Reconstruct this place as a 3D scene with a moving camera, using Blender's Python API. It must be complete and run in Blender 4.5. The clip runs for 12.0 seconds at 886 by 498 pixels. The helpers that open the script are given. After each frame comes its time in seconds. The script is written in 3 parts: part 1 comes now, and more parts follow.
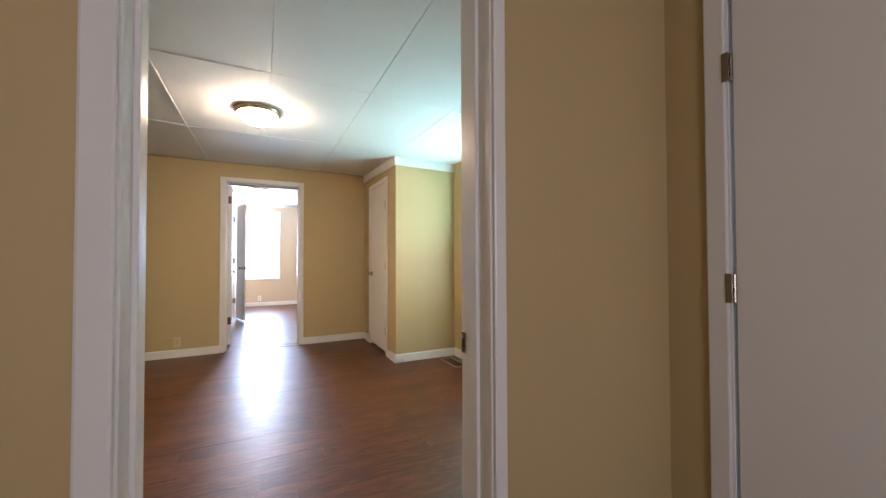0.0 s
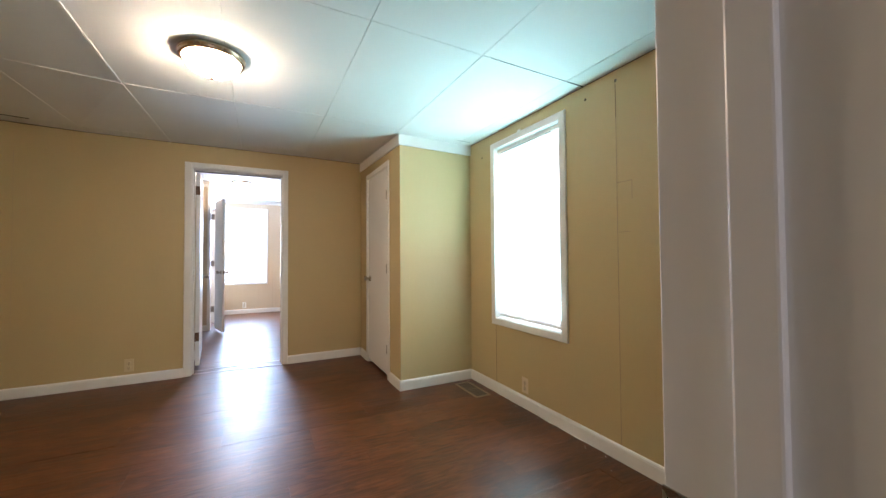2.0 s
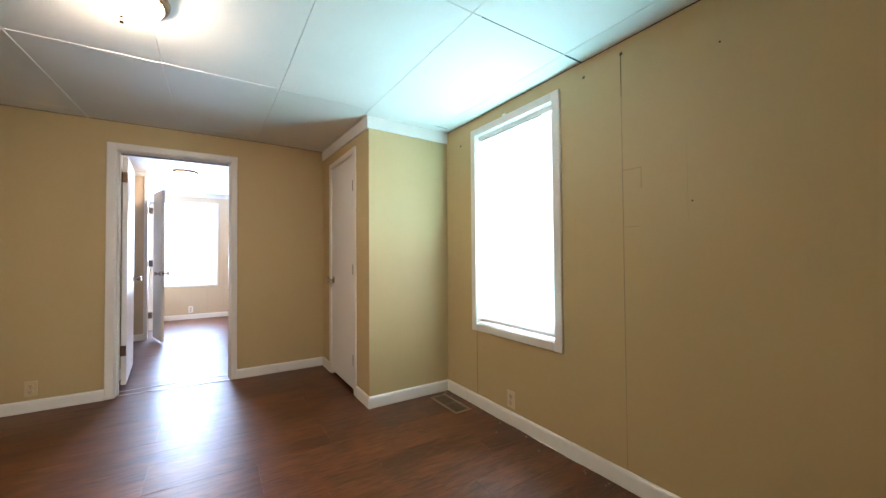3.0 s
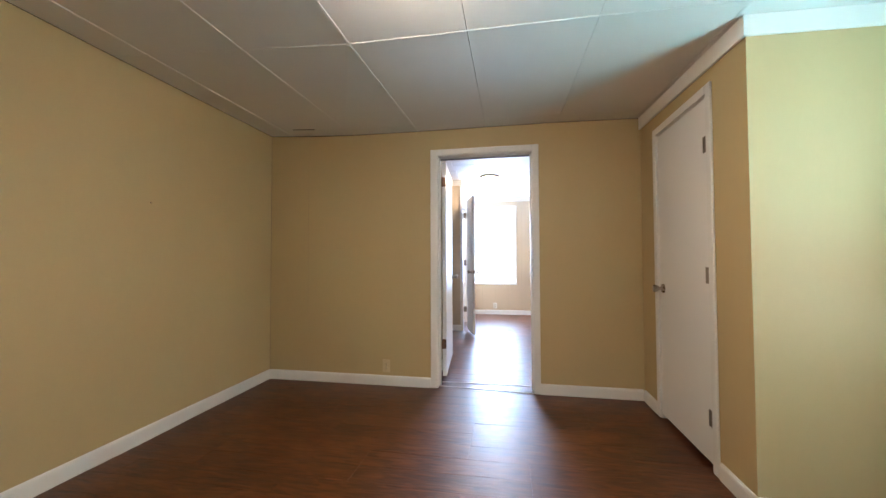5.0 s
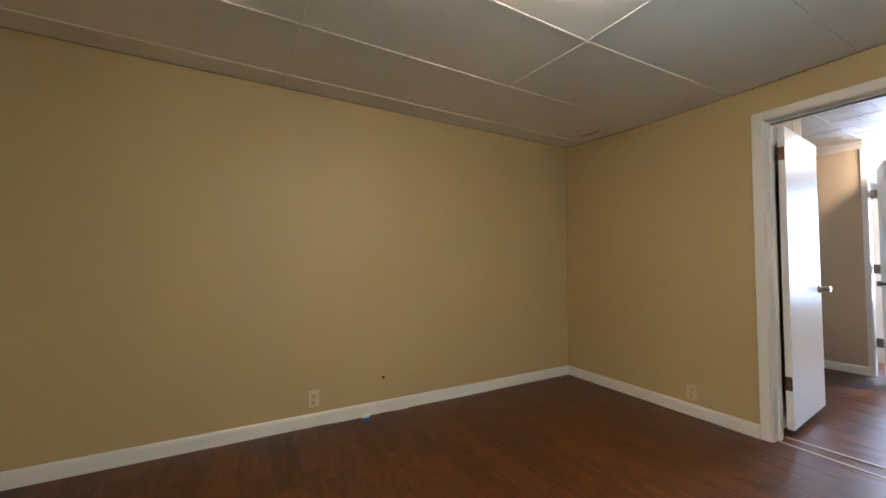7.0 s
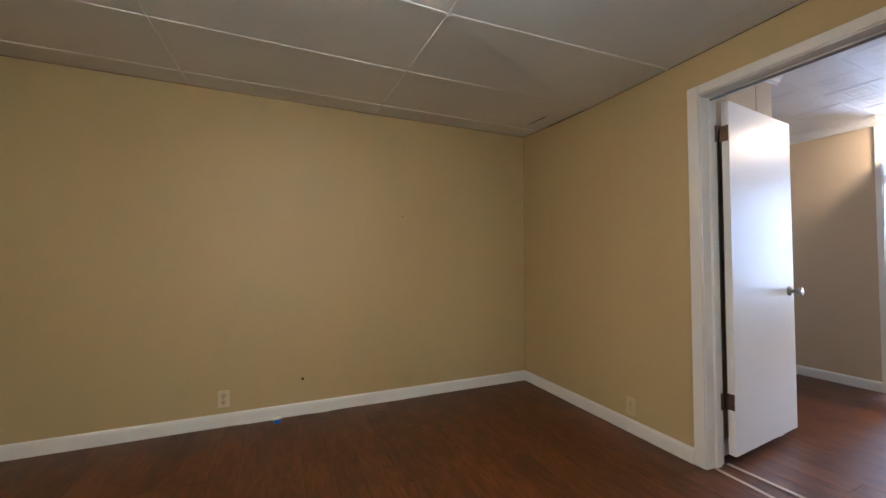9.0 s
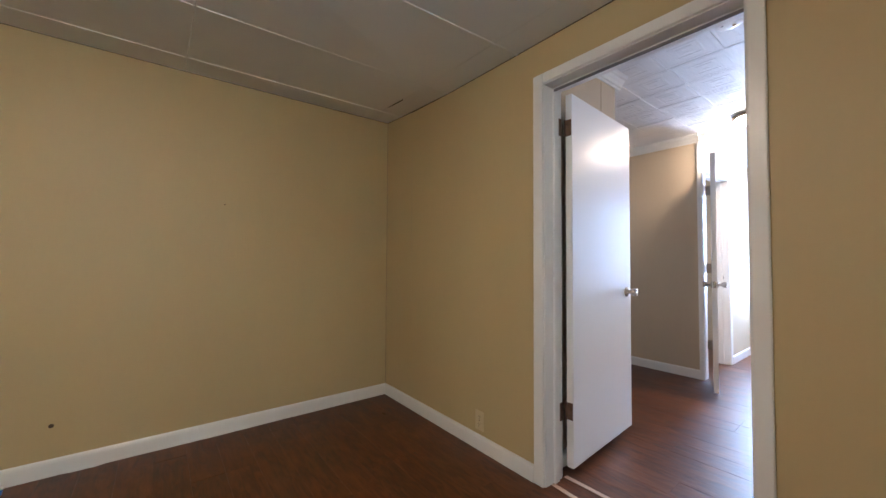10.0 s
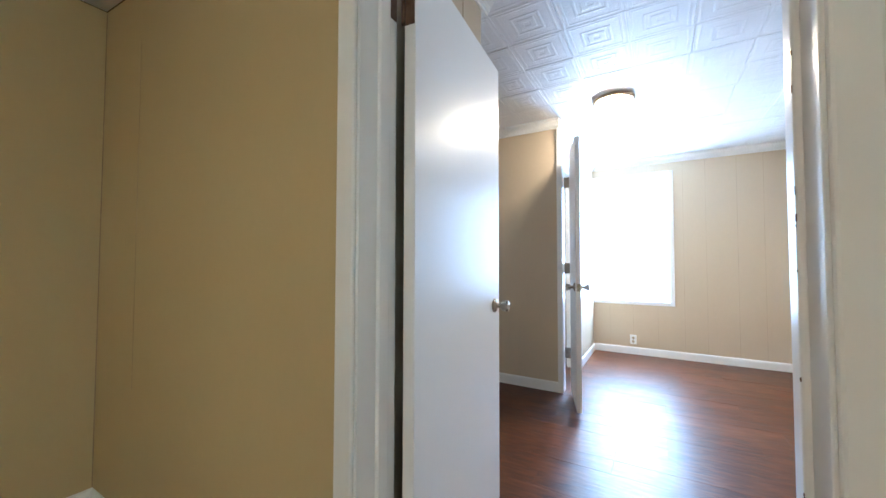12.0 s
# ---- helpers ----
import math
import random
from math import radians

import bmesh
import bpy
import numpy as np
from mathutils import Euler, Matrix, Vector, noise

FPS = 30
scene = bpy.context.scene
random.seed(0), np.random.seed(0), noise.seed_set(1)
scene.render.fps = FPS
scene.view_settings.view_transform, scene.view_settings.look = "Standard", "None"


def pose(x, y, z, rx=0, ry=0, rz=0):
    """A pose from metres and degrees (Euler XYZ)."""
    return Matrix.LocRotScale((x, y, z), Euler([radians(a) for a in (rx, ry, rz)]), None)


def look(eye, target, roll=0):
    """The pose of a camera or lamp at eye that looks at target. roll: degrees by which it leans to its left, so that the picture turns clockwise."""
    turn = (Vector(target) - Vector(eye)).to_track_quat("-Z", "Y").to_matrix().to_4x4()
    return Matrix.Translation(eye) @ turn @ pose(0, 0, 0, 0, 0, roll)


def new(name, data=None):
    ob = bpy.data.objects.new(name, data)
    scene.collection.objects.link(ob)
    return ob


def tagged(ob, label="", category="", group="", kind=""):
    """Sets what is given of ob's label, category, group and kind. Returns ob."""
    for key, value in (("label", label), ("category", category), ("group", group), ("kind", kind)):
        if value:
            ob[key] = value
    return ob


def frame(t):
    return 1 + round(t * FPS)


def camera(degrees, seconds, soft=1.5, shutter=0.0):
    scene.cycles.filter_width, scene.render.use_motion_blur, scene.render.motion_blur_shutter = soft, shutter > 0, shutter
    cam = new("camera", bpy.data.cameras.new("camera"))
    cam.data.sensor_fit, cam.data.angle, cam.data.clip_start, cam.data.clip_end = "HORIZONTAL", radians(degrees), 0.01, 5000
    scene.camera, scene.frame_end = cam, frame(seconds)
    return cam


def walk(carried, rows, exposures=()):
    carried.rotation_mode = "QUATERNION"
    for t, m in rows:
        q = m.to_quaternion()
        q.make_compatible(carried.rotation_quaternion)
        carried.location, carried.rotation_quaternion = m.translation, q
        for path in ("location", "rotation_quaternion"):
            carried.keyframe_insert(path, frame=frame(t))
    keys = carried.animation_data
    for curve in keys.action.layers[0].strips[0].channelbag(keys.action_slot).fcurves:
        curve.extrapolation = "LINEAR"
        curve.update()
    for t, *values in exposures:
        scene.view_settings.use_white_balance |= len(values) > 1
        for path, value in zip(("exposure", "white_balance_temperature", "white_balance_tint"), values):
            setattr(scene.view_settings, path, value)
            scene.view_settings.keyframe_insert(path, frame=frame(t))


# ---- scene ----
cam = camera(100.9, 12.0)
PATH = [
    (0, (0.402, 0.28, 1.134), (1.289, 2.072, 1.173), -0.2),
    (0.5, (0.427, 0.506, 1.133), (1.302, 2.303, 1.181), -0.3),
    (1, (0.468, 0.691, 1.131), (1.345, 2.488, 1.184), -0.3),
    (1.5, (0.531, 0.878, 1.132), (1.412, 2.673, 1.184), -0.4),
    (2, (0.586, 1.036, 1.135), (1.492, 2.818, 1.182), -0.4),
    (2.5, (0.641, 1.199, 1.135), (1.703, 2.893, 1.183), -0.3),
    (2.7, (0.672, 1.266, 1.136), (1.772, 2.936, 1.178), -0.4),
    (4.3, (0.688, 1.95, 1.106), (0.983, 3.927, 1.156), -0.4),
    (4.5, (0.663, 2.037, 1.109), (0.765, 4.034, 1.163), -0.2),
    (5, (0.63, 2.182, 1.122), (0.278, 4.15, 1.178), -0.2),
    (5.5, (0.679, 2.315, 1.119), (-0.209, 4.106, 1.183), -0.2),
    (6, (0.763, 2.364, 1.112), (-0.562, 3.86, 1.188), 0.0),
    (6.5, (0.897, 2.392, 1.127), (-0.68, 3.621, 1.193), 0.2),
    (7, (1.048, 2.415, 1.113), (-0.699, 3.384, 1.192), 0.1),
    (7.2, (1.104, 2.485, 1.113), (-0.689, 3.367, 1.187), 0.3),
    (8.8, (1.293, 3.117, 1.115), (-0.593, 3.777, 1.182), 0.0),
    (9, (1.29, 3.249, 1.125), (-0.546, 4.039, 1.187), 0.0),
    (9.5, (1.26, 3.546, 1.127), (-0.432, 4.61, 1.192), 0.2),
    (10, (1.164, 3.798, 1.13), (-0.415, 5.024, 1.191), 0.3),
    (10.5, (1.034, 4.045, 1.135), (-0.4, 5.438, 1.196), 0.3),
    (11, (0.916, 4.274, 1.121), (-0.362, 5.811, 1.188), 0.2),
    (11.5, (0.781, 4.505, 1.118), (-0.406, 6.113, 1.19), 0.1),
    (12, (0.645, 4.685, 1.126), (-0.373, 6.405, 1.192), 0.1),
]
EXPOSURE = [(0, 0.0, 6000, 18), (1.5, -0.15, 5900, 15), (2.5, -0.19, 5800, 16), (4.5, -0.05, 5750, 15), (6, -0.24, 5700, 14), (7.2, -0.32, 5950, 14), (8.8, -0.34, 5750, 16), (10, -0.30, 5580, 17), (11, -0.23, 5400, 11), (12, -0.15, 5320, 6)]
walk(cam, [(t, look(eye, target, roll)) for t, eye, target, roll in PATH], EXPOSURE)

# ---------------------------------------------------------------- world and light
world = bpy.data.worlds.new("sky")
scene.world = world
world.use_nodes = True
wn = world.node_tree.nodes
wl = world.node_tree.links
sky = wn.new("ShaderNodeTexSky")
sky.sky_type = "NISHITA"
sky.sun_disc = False
sky.sun_elevation, sky.sun_rotation = radians(50), radians(200)
wl.new(sky.outputs[0], wn["Background"].inputs[0])
wn["Background"].inputs[1].default_value = 0.12


def sun_lamp(strength, direction):
    data = bpy.data.lights.new("sun", "SUN")
    data.energy, data.angle, data.color = strength, radians(0.5), (1.0, 0.95, 0.87)
    ob = new("sun", data)
    ob.matrix_world = look((0, 0, 0), direction)
    return ob


def window_light(name, eye, target, w, h, watts, color):
    """Daylight that enters through one window opening."""
    data = bpy.data.lights.new(name, "AREA")
    data.shape, data.size, data.size_y = "RECTANGLE", w, h
    data.energy, data.color = watts, color
    ob = new(name, data)
    ob.matrix_world = look(eye, target)
    return ob


sun_lamp(3.0, (0.3, 0.55, -0.8))
BED_WINDOW, FAR_WINDOW, HALL_FILL = 11.5, 170.0, 19.0
window_light("daylight_bedroom", (2.414, 3.22, 1.34), (0, 3.22, 1.34), 0.735, 1.33, BED_WINDOW, (0.76, 1.0, 0.94))
window_light("daylight_front_room", (0.335, 9.78, 1.40), (0.335, 0, 1.40), 0.82, 1.50, FAR_WINDOW, (0.54, 0.73, 1.0))
window_light("lawn_bounce_bedroom", (2.408, 3.12, 0.675), (2.02, 3.16, 2.2), 0.46, 0.06, 20.0, (0.46, 1.0, 1.0)).data.spread = radians(115)
# Fill through an unseen window, added to brighten the inner door's dark face.
window_light("daylight_fill_alcove", (-2.17, 7.05, 1.4), (0, 7.05, 1.4), 0.7, 1.2, 7.0, (0.72, 0.86, 1.0))
# Added fill behind an unseen window; it brightens the inner door's hinge gap.
window_light("daylight_fill_inner_room", (-2.17, 8.85, 1.4), (0, 8.85, 1.4), 0.7, 1.2, 30.0, (0.85, 0.93, 1.0))
# Hall fill from an invented window behind the camera's starting point.
window_light("daylight_fill_hall", (0.5, -1.74, 1.35), (0.5, 0, 1.35), 0.8, 1.2, HALL_FILL, (1.0, 0.94, 0.94))


# ---------------------------------------------------------------- materials
def material(name, color, rough=0.5, metal=0.0, vary=0.06, scale=3.0, stretch=(1, 1, 1), bump=0.0, bump_scale=120.0, grain=0.0, spec=0.5, coords="Object"):
    """A plain surface with stains at a large scale, grain at a small one, and fine relief."""
    m = bpy.data.materials.new(name)
    m.use_nodes = True
    n, l = m.node_tree.nodes, m.node_tree.links
    b = n["Principled BSDF"]
    b.inputs["Roughness"].default_value = rough
    b.inputs["Metallic"].default_value = metal
    b.inputs["Specular IOR Level"].default_value = spec
    tc = n.new("ShaderNodeTexCoord")
    mp = n.new("ShaderNodeMapping")
    mp.inputs["Scale"].default_value = stretch
    l.new(tc.outputs[coords], mp.inputs[0])
    big = n.new("ShaderNodeTexNoise")
    big.inputs["Scale"].default_value = scale
    big.inputs["Detail"].default_value = 5
    l.new(mp.outputs[0], big.inputs["Vector"])
    small = n.new("ShaderNodeTexNoise")
    small.inputs["Scale"].default_value = bump_scale
    small.inputs["Detail"].default_value = 3
    l.new(mp.outputs[0], small.inputs["Vector"])
    add = n.new("ShaderNodeMath")
    add.operation = "MULTIPLY_ADD"
    l.new(small.outputs["Fac"], add.inputs[0])
    add.inputs[1].default_value = grain
    l.new(big.outputs["Fac"], add.inputs[2])
    ramp = n.new("ShaderNodeMapRange")
    l.new(add.outputs[0], ramp.inputs[0])
    ramp.inputs[1].default_value, ramp.inputs[2].default_value = 0.3 + grain * 0.3, 0.7 + grain * 0.7
    ramp.inputs[3].default_value, ramp.inputs[4].default_value = 1 - vary, 1 + vary
    mul = n.new("ShaderNodeVectorMath")
    mul.operation = "SCALE"
    mul.inputs[0].default_value = color
    l.new(ramp.outputs[0], mul.inputs["Scale"])
    l.new(mul.outputs[0], b.inputs["Base Color"])
    rr = n.new("ShaderNodeMapRange")
    l.new(big.outputs["Fac"], rr.inputs[0])
    rr.inputs[1].default_value, rr.inputs[2].default_value = 0.3, 0.7
    rr.inputs[3].default_value, rr.inputs[4].default_value = max(0.02, rough * (1 - vary)), min(1, rough * (1 + vary))
    l.new(rr.outputs[0], b.inputs["Roughness"])
    if bump:
        bp = n.new("ShaderNodeBump")
        bp.inputs["Strength"].default_value = bump
        bp.inputs["Distance"].default_value = 0.002
        l.new(small.outputs["Fac"], bp.inputs["Height"])
        l.new(bp.outputs[0], b.inputs["Normal"])
    return m


def wood_floor():
    """Dark red-brown vinyl planks: printed grain along the plank, each plank a little different."""
    m = bpy.data.materials.new("plank_vinyl")
    m.use_nodes = True
    n, l = m.node_tree.nodes, m.node_tree.links
    b = n["Principled BSDF"]
    tc, info = n.new("ShaderNodeTexCoord"), n.new("ShaderNodeObjectInfo")
    shift = n.new("ShaderNodeVectorMath")
    shift.operation = "SCALE"
    shift.inputs[0].default_value = (37.0, 19.0, 5.0)
    l.new(info.outputs["Random"], shift.inputs["Scale"])
    off = n.new("ShaderNodeVectorMath")
    l.new(tc.outputs["Object"], off.inputs[0])
    l.new(shift.outputs[0], off.inputs[1])

    def tex(stretch, scale, detail, distortion=0.0):
        mp = n.new("ShaderNodeMapping")
        mp.inputs["Scale"].default_value = stretch
        l.new(off.outputs[0], mp.inputs[0])
        t = n.new("ShaderNodeTexNoise")
        t.inputs["Scale"].default_value, t.inputs["Detail"].default_value = scale, detail
        t.inputs["Distortion"].default_value = distortion
        l.new(mp.outputs[0], t.inputs["Vector"])
        return t
    broad, streak, fine = tex((2.2, 4.5, 1), 2.2, 4, 0.8), tex((1.9, 8.5, 1), 2.8, 6, 1.5), tex((2, 90, 1), 3.0, 3)
    mix = n.new("ShaderNodeMath")
    mix.operation = "MULTIPLY_ADD"
    l.new(broad.outputs["Fac"], mix.inputs[0])
    mix.inputs[1].default_value = 0.6
    l.new(streak.outputs["Fac"], mix.inputs[2])
    mix2 = n.new("ShaderNodeMath")
    mix2.operation = "MULTIPLY_ADD"
    l.new(fine.outputs["Fac"], mix2.inputs[0])
    mix2.inputs[1].default_value = 0.27
    l.new(mix.outputs[0], mix2.inputs[2])
    mix3 = n.new("ShaderNodeMath")
    mix3.operation = "MULTIPLY_ADD"
    l.new(info.outputs["Random"], mix3.inputs[0])
    mix3.inputs[1].default_value = 0.16
    l.new(mix2.outputs[0], mix3.inputs[2])
    rng = n.new("ShaderNodeMapRange")
    l.new(mix3.outputs[0], rng.inputs[0])
    rng.inputs[1].default_value, rng.inputs[2].default_value = 0.70, 1.40
    ramp = n.new("ShaderNodeValToRGB")
    l.new(rng.outputs[0], ramp.inputs[0])
    e = ramp.color_ramp.elements
    e[0].position, e[0].color = 0.0, (0.028, 0.0097, 0.0040, 1)
    e[1].position, e[1].color = 1.0, (0.165, 0.060, 0.0210, 1)
    for p, c in ((0.35, (0.070, 0.0226, 0.0080, 1)), (0.6, (0.112, 0.0368, 0.0124, 1))):
        k = e.new(p)
        k.color = c
    l.new(ramp.outputs[0], b.inputs["Base Color"])
    rr = n.new("ShaderNodeMapRange")
    l.new(streak.outputs["Fac"], rr.inputs[0])
    rr.inputs[3].default_value, rr.inputs[4].default_value = 0.27, 0.47
    b.inputs["Specular IOR Level"].default_value = 0.38
    l.new(rr.outputs[0], b.inputs["Roughness"])
    bp = n.new("ShaderNodeBump")
    bp.inputs["Strength"].default_value, bp.inputs["Distance"].default_value = 0.5, 0.0025
    wave = tex((1.6, 14, 1), 3.2, 3, 0.6)
    relief = n.new("ShaderNodeMath")
    relief.operation = "MULTIPLY_ADD"
    l.new(wave.outputs["Fac"], relief.inputs[0])
    relief.inputs[1].default_value = 0.8
    l.new(mix2.outputs[0], relief.inputs[2])
    l.new(relief.outputs[0], bp.inputs["Height"])
    l.new(bp.outputs[0], b.inputs["Normal"])
    return m


def glow(name, color, strength):
    m = bpy.data.materials.new(name)
    m.use_nodes = True
    b = m.node_tree.nodes["Principled BSDF"]
    b.inputs["Base Color"].default_value = (0.9, 0.88, 0.82, 1)
    b.inputs["Roughness"].default_value = 0.3
    b.inputs["Emission Color"].default_value = (*color, 1)
    b.inputs["Emission Strength"].default_value = strength
    return m


def glass():
    m = bpy.data.materials.new("window_glass")
    m.use_nodes = True
    b = m.node_tree.nodes["Principled BSDF"]
    b.inputs["Transmission Weight"].default_value = 1.0
    b.inputs["Roughness"].default_value = 0.0
    b.inputs["IOR"].default_value = 1.45
    return m


def shade_cloth():
    """Thin white cloth that lets half of the daylight through."""
    m = bpy.data.materials.new("white_shade_cloth")
    m.use_nodes = True
    n, l = m.node_tree.nodes, m.node_tree.links
    n.remove(n["Principled BSDF"])
    a, b, mix = n.new("ShaderNodeBsdfDiffuse"), n.new("ShaderNodeBsdfTranslucent"), n.new("ShaderNodeMixShader")
    weave = n.new("ShaderNodeTexNoise")
    weave.inputs["Scale"].default_value = 40
    rng = n.new("ShaderNodeMapRange")
    rng.inputs[3].default_value, rng.inputs[4].default_value = 0.45, 0.6
    l.new(weave.outputs["Fac"], rng.inputs[0])
    l.new(rng.outputs[0], mix.inputs[0])
    for k in (a, b):
        k.inputs["Color"].default_value = (0.86, 0.87, 0.86, 1)
    l.new(a.outputs[0], mix.inputs[1])
    l.new(b.outputs[0], mix.inputs[2])
    l.new(mix.outputs[0], n["Material Output"].inputs[0])
    return m


def daylight(name, color, strength):
    """The bright distance outside a window."""
    m = bpy.data.materials.new(name)
    m.use_nodes = True
    n, l = m.node_tree.nodes, m.node_tree.links
    n.remove(n["Principled BSDF"])
    e = n.new("ShaderNodeEmission")
    e.inputs["Color"].default_value, e.inputs["Strength"].default_value = (*color, 1), strength
    l.new(e.outputs[0], n["Material Output"].inputs[0])
    return m


TAN = material("tan_wall_paint", (0.50, 0.386, 0.195), rough=0.5, vary=0.05, scale=1.3, stretch=(1, 1, 0.35), bump=0.10, bump_scale=55, grain=0.15, spec=0.38)
FAR_TAN = material("beige_panel_paint", (0.54, 0.44, 0.31), rough=0.5, vary=0.06, scale=1.6, stretch=(1, 1, 0.3), bump=0.12, bump_scale=70, grain=0.2, spec=0.4)
CEIL = material("white_ceiling_board", (0.74, 0.72, 0.68), rough=0.65, vary=0.05, scale=1.1, bump=0.06, bump_scale=90, grain=0.1)
BATTEN = material("white_batten", (0.74, 0.72, 0.68), rough=0.5, vary=0.04, scale=4)
TILE = material("embossed_white_tile", (0.75, 0.74, 0.74), rough=0.55, vary=0.06, scale=2.5, bump=0.55, bump_scale=95, grain=0.5)
TRIM = material("white_gloss_trim", (0.77, 0.76, 0.73), rough=0.32, vary=0.035, scale=5, stretch=(1, 1, 0.3), bump=0.04, bump_scale=30, grain=0.1)
DOOR = material("white_door_paint", (0.80, 0.79, 0.77), rough=0.36, vary=0.004, scale=1.2, stretch=(1, 1, 0.4), bump=0.015, bump_scale=18)
NICKEL = material("satin_nickel", (0.40, 0.365, 0.315), rough=0.28, metal=1.0, vary=0.08, scale=30, bump=0.03)
BRONZE = material("brown_hinge_metal", (0.155, 0.093, 0.060), rough=0.42, metal=0.8, vary=0.3, scale=45, bump=0.2, bump_scale=200)
RING = material("bronze_lamp_ring", (0.52, 0.41, 0.30), rough=0.26, metal=1.0, vary=0.1, scale=20)
IVORY = material("ivory_plastic", (0.64, 0.53, 0.35), rough=0.35, vary=0.03, scale=20)
PAINTED = material("painted_over_plate", (0.60, 0.49, 0.28), rough=0.42, vary=0.03, scale=20)
STEEL = material("dull_steel", (0.27, 0.235, 0.195), rough=0.36, metal=1.0, vary=0.15, scale=40, bump=0.05)
HEAD_SHADE = material("head_shade_grey", (0.17, 0.165, 0.18), rough=0.6, vary=0.1, scale=20)
SOCKET = material("socket_plastic", (0.50, 0.42, 0.29), rough=0.4, vary=0.05, scale=30)
WHITE_PLASTIC = material("white_plastic", (0.8, 0.8, 0.78), rough=0.35, vary=0.03, scale=20)
SLOT = material("socket_slot", (0.06, 0.048, 0.034), rough=0.6, vary=0.1, scale=30)
DARK = material("dark_gap", (0.012, 0.010, 0.009), rough=0.8, vary=0.2, scale=20)
VENT = material("vent_metal", (0.27, 0.195, 0.12), rough=0.4, metal=0.1, vary=0.15, scale=30)
SLAT = material("dark_vent_slat", (0.13, 0.098, 0.066), rough=0.45, metal=0.3, vary=0.2, scale=40)
STRIP = material("tan_floor_strip", (0.50, 0.385, 0.30), rough=0.4, vary=0.12, scale=12, stretch=(1, 6, 1))
BLUE = material("blue_plastic", (0.02, 0.12, 0.45), rough=0.35, vary=0.05, scale=30)
FABRIC = shade_cloth()
DAY = daylight("bright_day", (0.93, 0.97, 1.0), 40.0)
GRASS = material("lawn", (0.07, 0.12, 0.03), rough=0.9, vary=0.4, scale=0.7, grain=0.4, bump=0.4)
CONCRETE = material("subfloor", (0.06, 0.04, 0.03), rough=0.9, vary=0.2, scale=2)
PLANK = wood_floor()
BULB = glow("lit_frosted_glass", (1.0, 0.75, 0.49), 185.0)
BULB_FAR = glow("lit_frosted_glass_front", (1.0, 0.77, 0.525), 300.0)
PANE = glass()


# ---------------------------------------------------------------- mesh helpers
def box(bm, a, b, bevel=0.0, segments=2):
    """An axis-aligned block between two corners, its edges rounded."""
    lo = [min(p, q) for p, q in zip(a, b)]
    hi = [max(p, q) for p, q in zip(a, b)]
    r = bmesh.ops.create_cube(bm, size=1.0)
    vs = r["verts"]
    for v in vs:
        v.co = Vector([lo[i] + (v.co[i] + 0.5) * (hi[i] - lo[i]) for i in range(3)])
    if bevel:
        es = {e for v in vs for e in v.link_edges}
        bmesh.ops.bevel(bm, geom=list(es), offset=bevel, segments=segments, affect="EDGES", profile=0.5)
    return bm


def block(a, b, bevel=0.0, segments=2):
    return box(bmesh.new(), a, b, bevel, segments)


def lathe(profile, steps=40, m=None):
    """A turned body round z from (radius, height) pairs."""
    bm = bmesh.new()
    rings = []
    for r, z in profile:
        rings.append([bm.verts.new((r * math.cos(2 * math.pi * i / steps), r * math.sin(2 * math.pi * i / steps), z)) for i in range(steps)])
    for p, q in zip(rings, rings[1:]):
        for i in range(steps):
            j = (i + 1) % steps
            f = bm.faces.new((p[i], p[j], q[j], q[i]))
            f.smooth = True
    for ring, flip in ((rings[0], True), (rings[-1], False)):
        if (ring[0].co.xy).length > 1e-4:
            bm.faces.new(list(reversed(ring)) if flip else ring)
    bmesh.ops.remove_doubles(bm, verts=bm.verts, dist=1e-5)
    bmesh.ops.recalc_face_normals(bm, faces=bm.faces)
    if m is not None:
        bm.transform(m)
    return bm


def sweep(profile, start, end, out):
    """A moulding: the profile's (outward, up) points carried from start to end."""
    bm = bmesh.new()
    a, b, o = Vector(start), Vector(end), Vector(out)
    rows = [[bm.verts.new(p + o * u + Vector((0, 0, v))) for u, v in profile] for p in (a, b)]
    k = len(profile)
    for i in range(k):
        j = (i + 1) % k
        bm.faces.new((rows[0][i], rows[0][j], rows[1][j], rows[1][i]))
    bm.faces.new(rows[0])
    bm.faces.new(list(reversed(rows[1])))
    bmesh.ops.recalc_face_normals(bm, faces=bm.faces)
    return bm


def mesh_of(name, bm, mat):
    me = bpy.data.meshes.new(name)
    bm.to_mesh(me)
    bm.free()
    me.materials.append(mat)
    return me


def part(name, bm, mat, parent=None, label=""):
    """Links a bmesh as one object, under a thing if there is one."""
    ob = new(name, mesh_of(name, bm, mat))
    if parent is not None:
        ob.parent = parent
    return tagged(ob, label)


def thing(name, label, category, group="", m=None, kind=""):
    """An empty at the base of a thing that holds its parts."""
    ob = tagged(new(name), label, category, group, kind)
    ob.empty_display_size = 0.05
    if m is not None:
        ob.matrix_world = m
    return ob


def setting(name, bm, mat, label, category):
    return tagged(part(name, bm, mat), label, category, "", "structure")


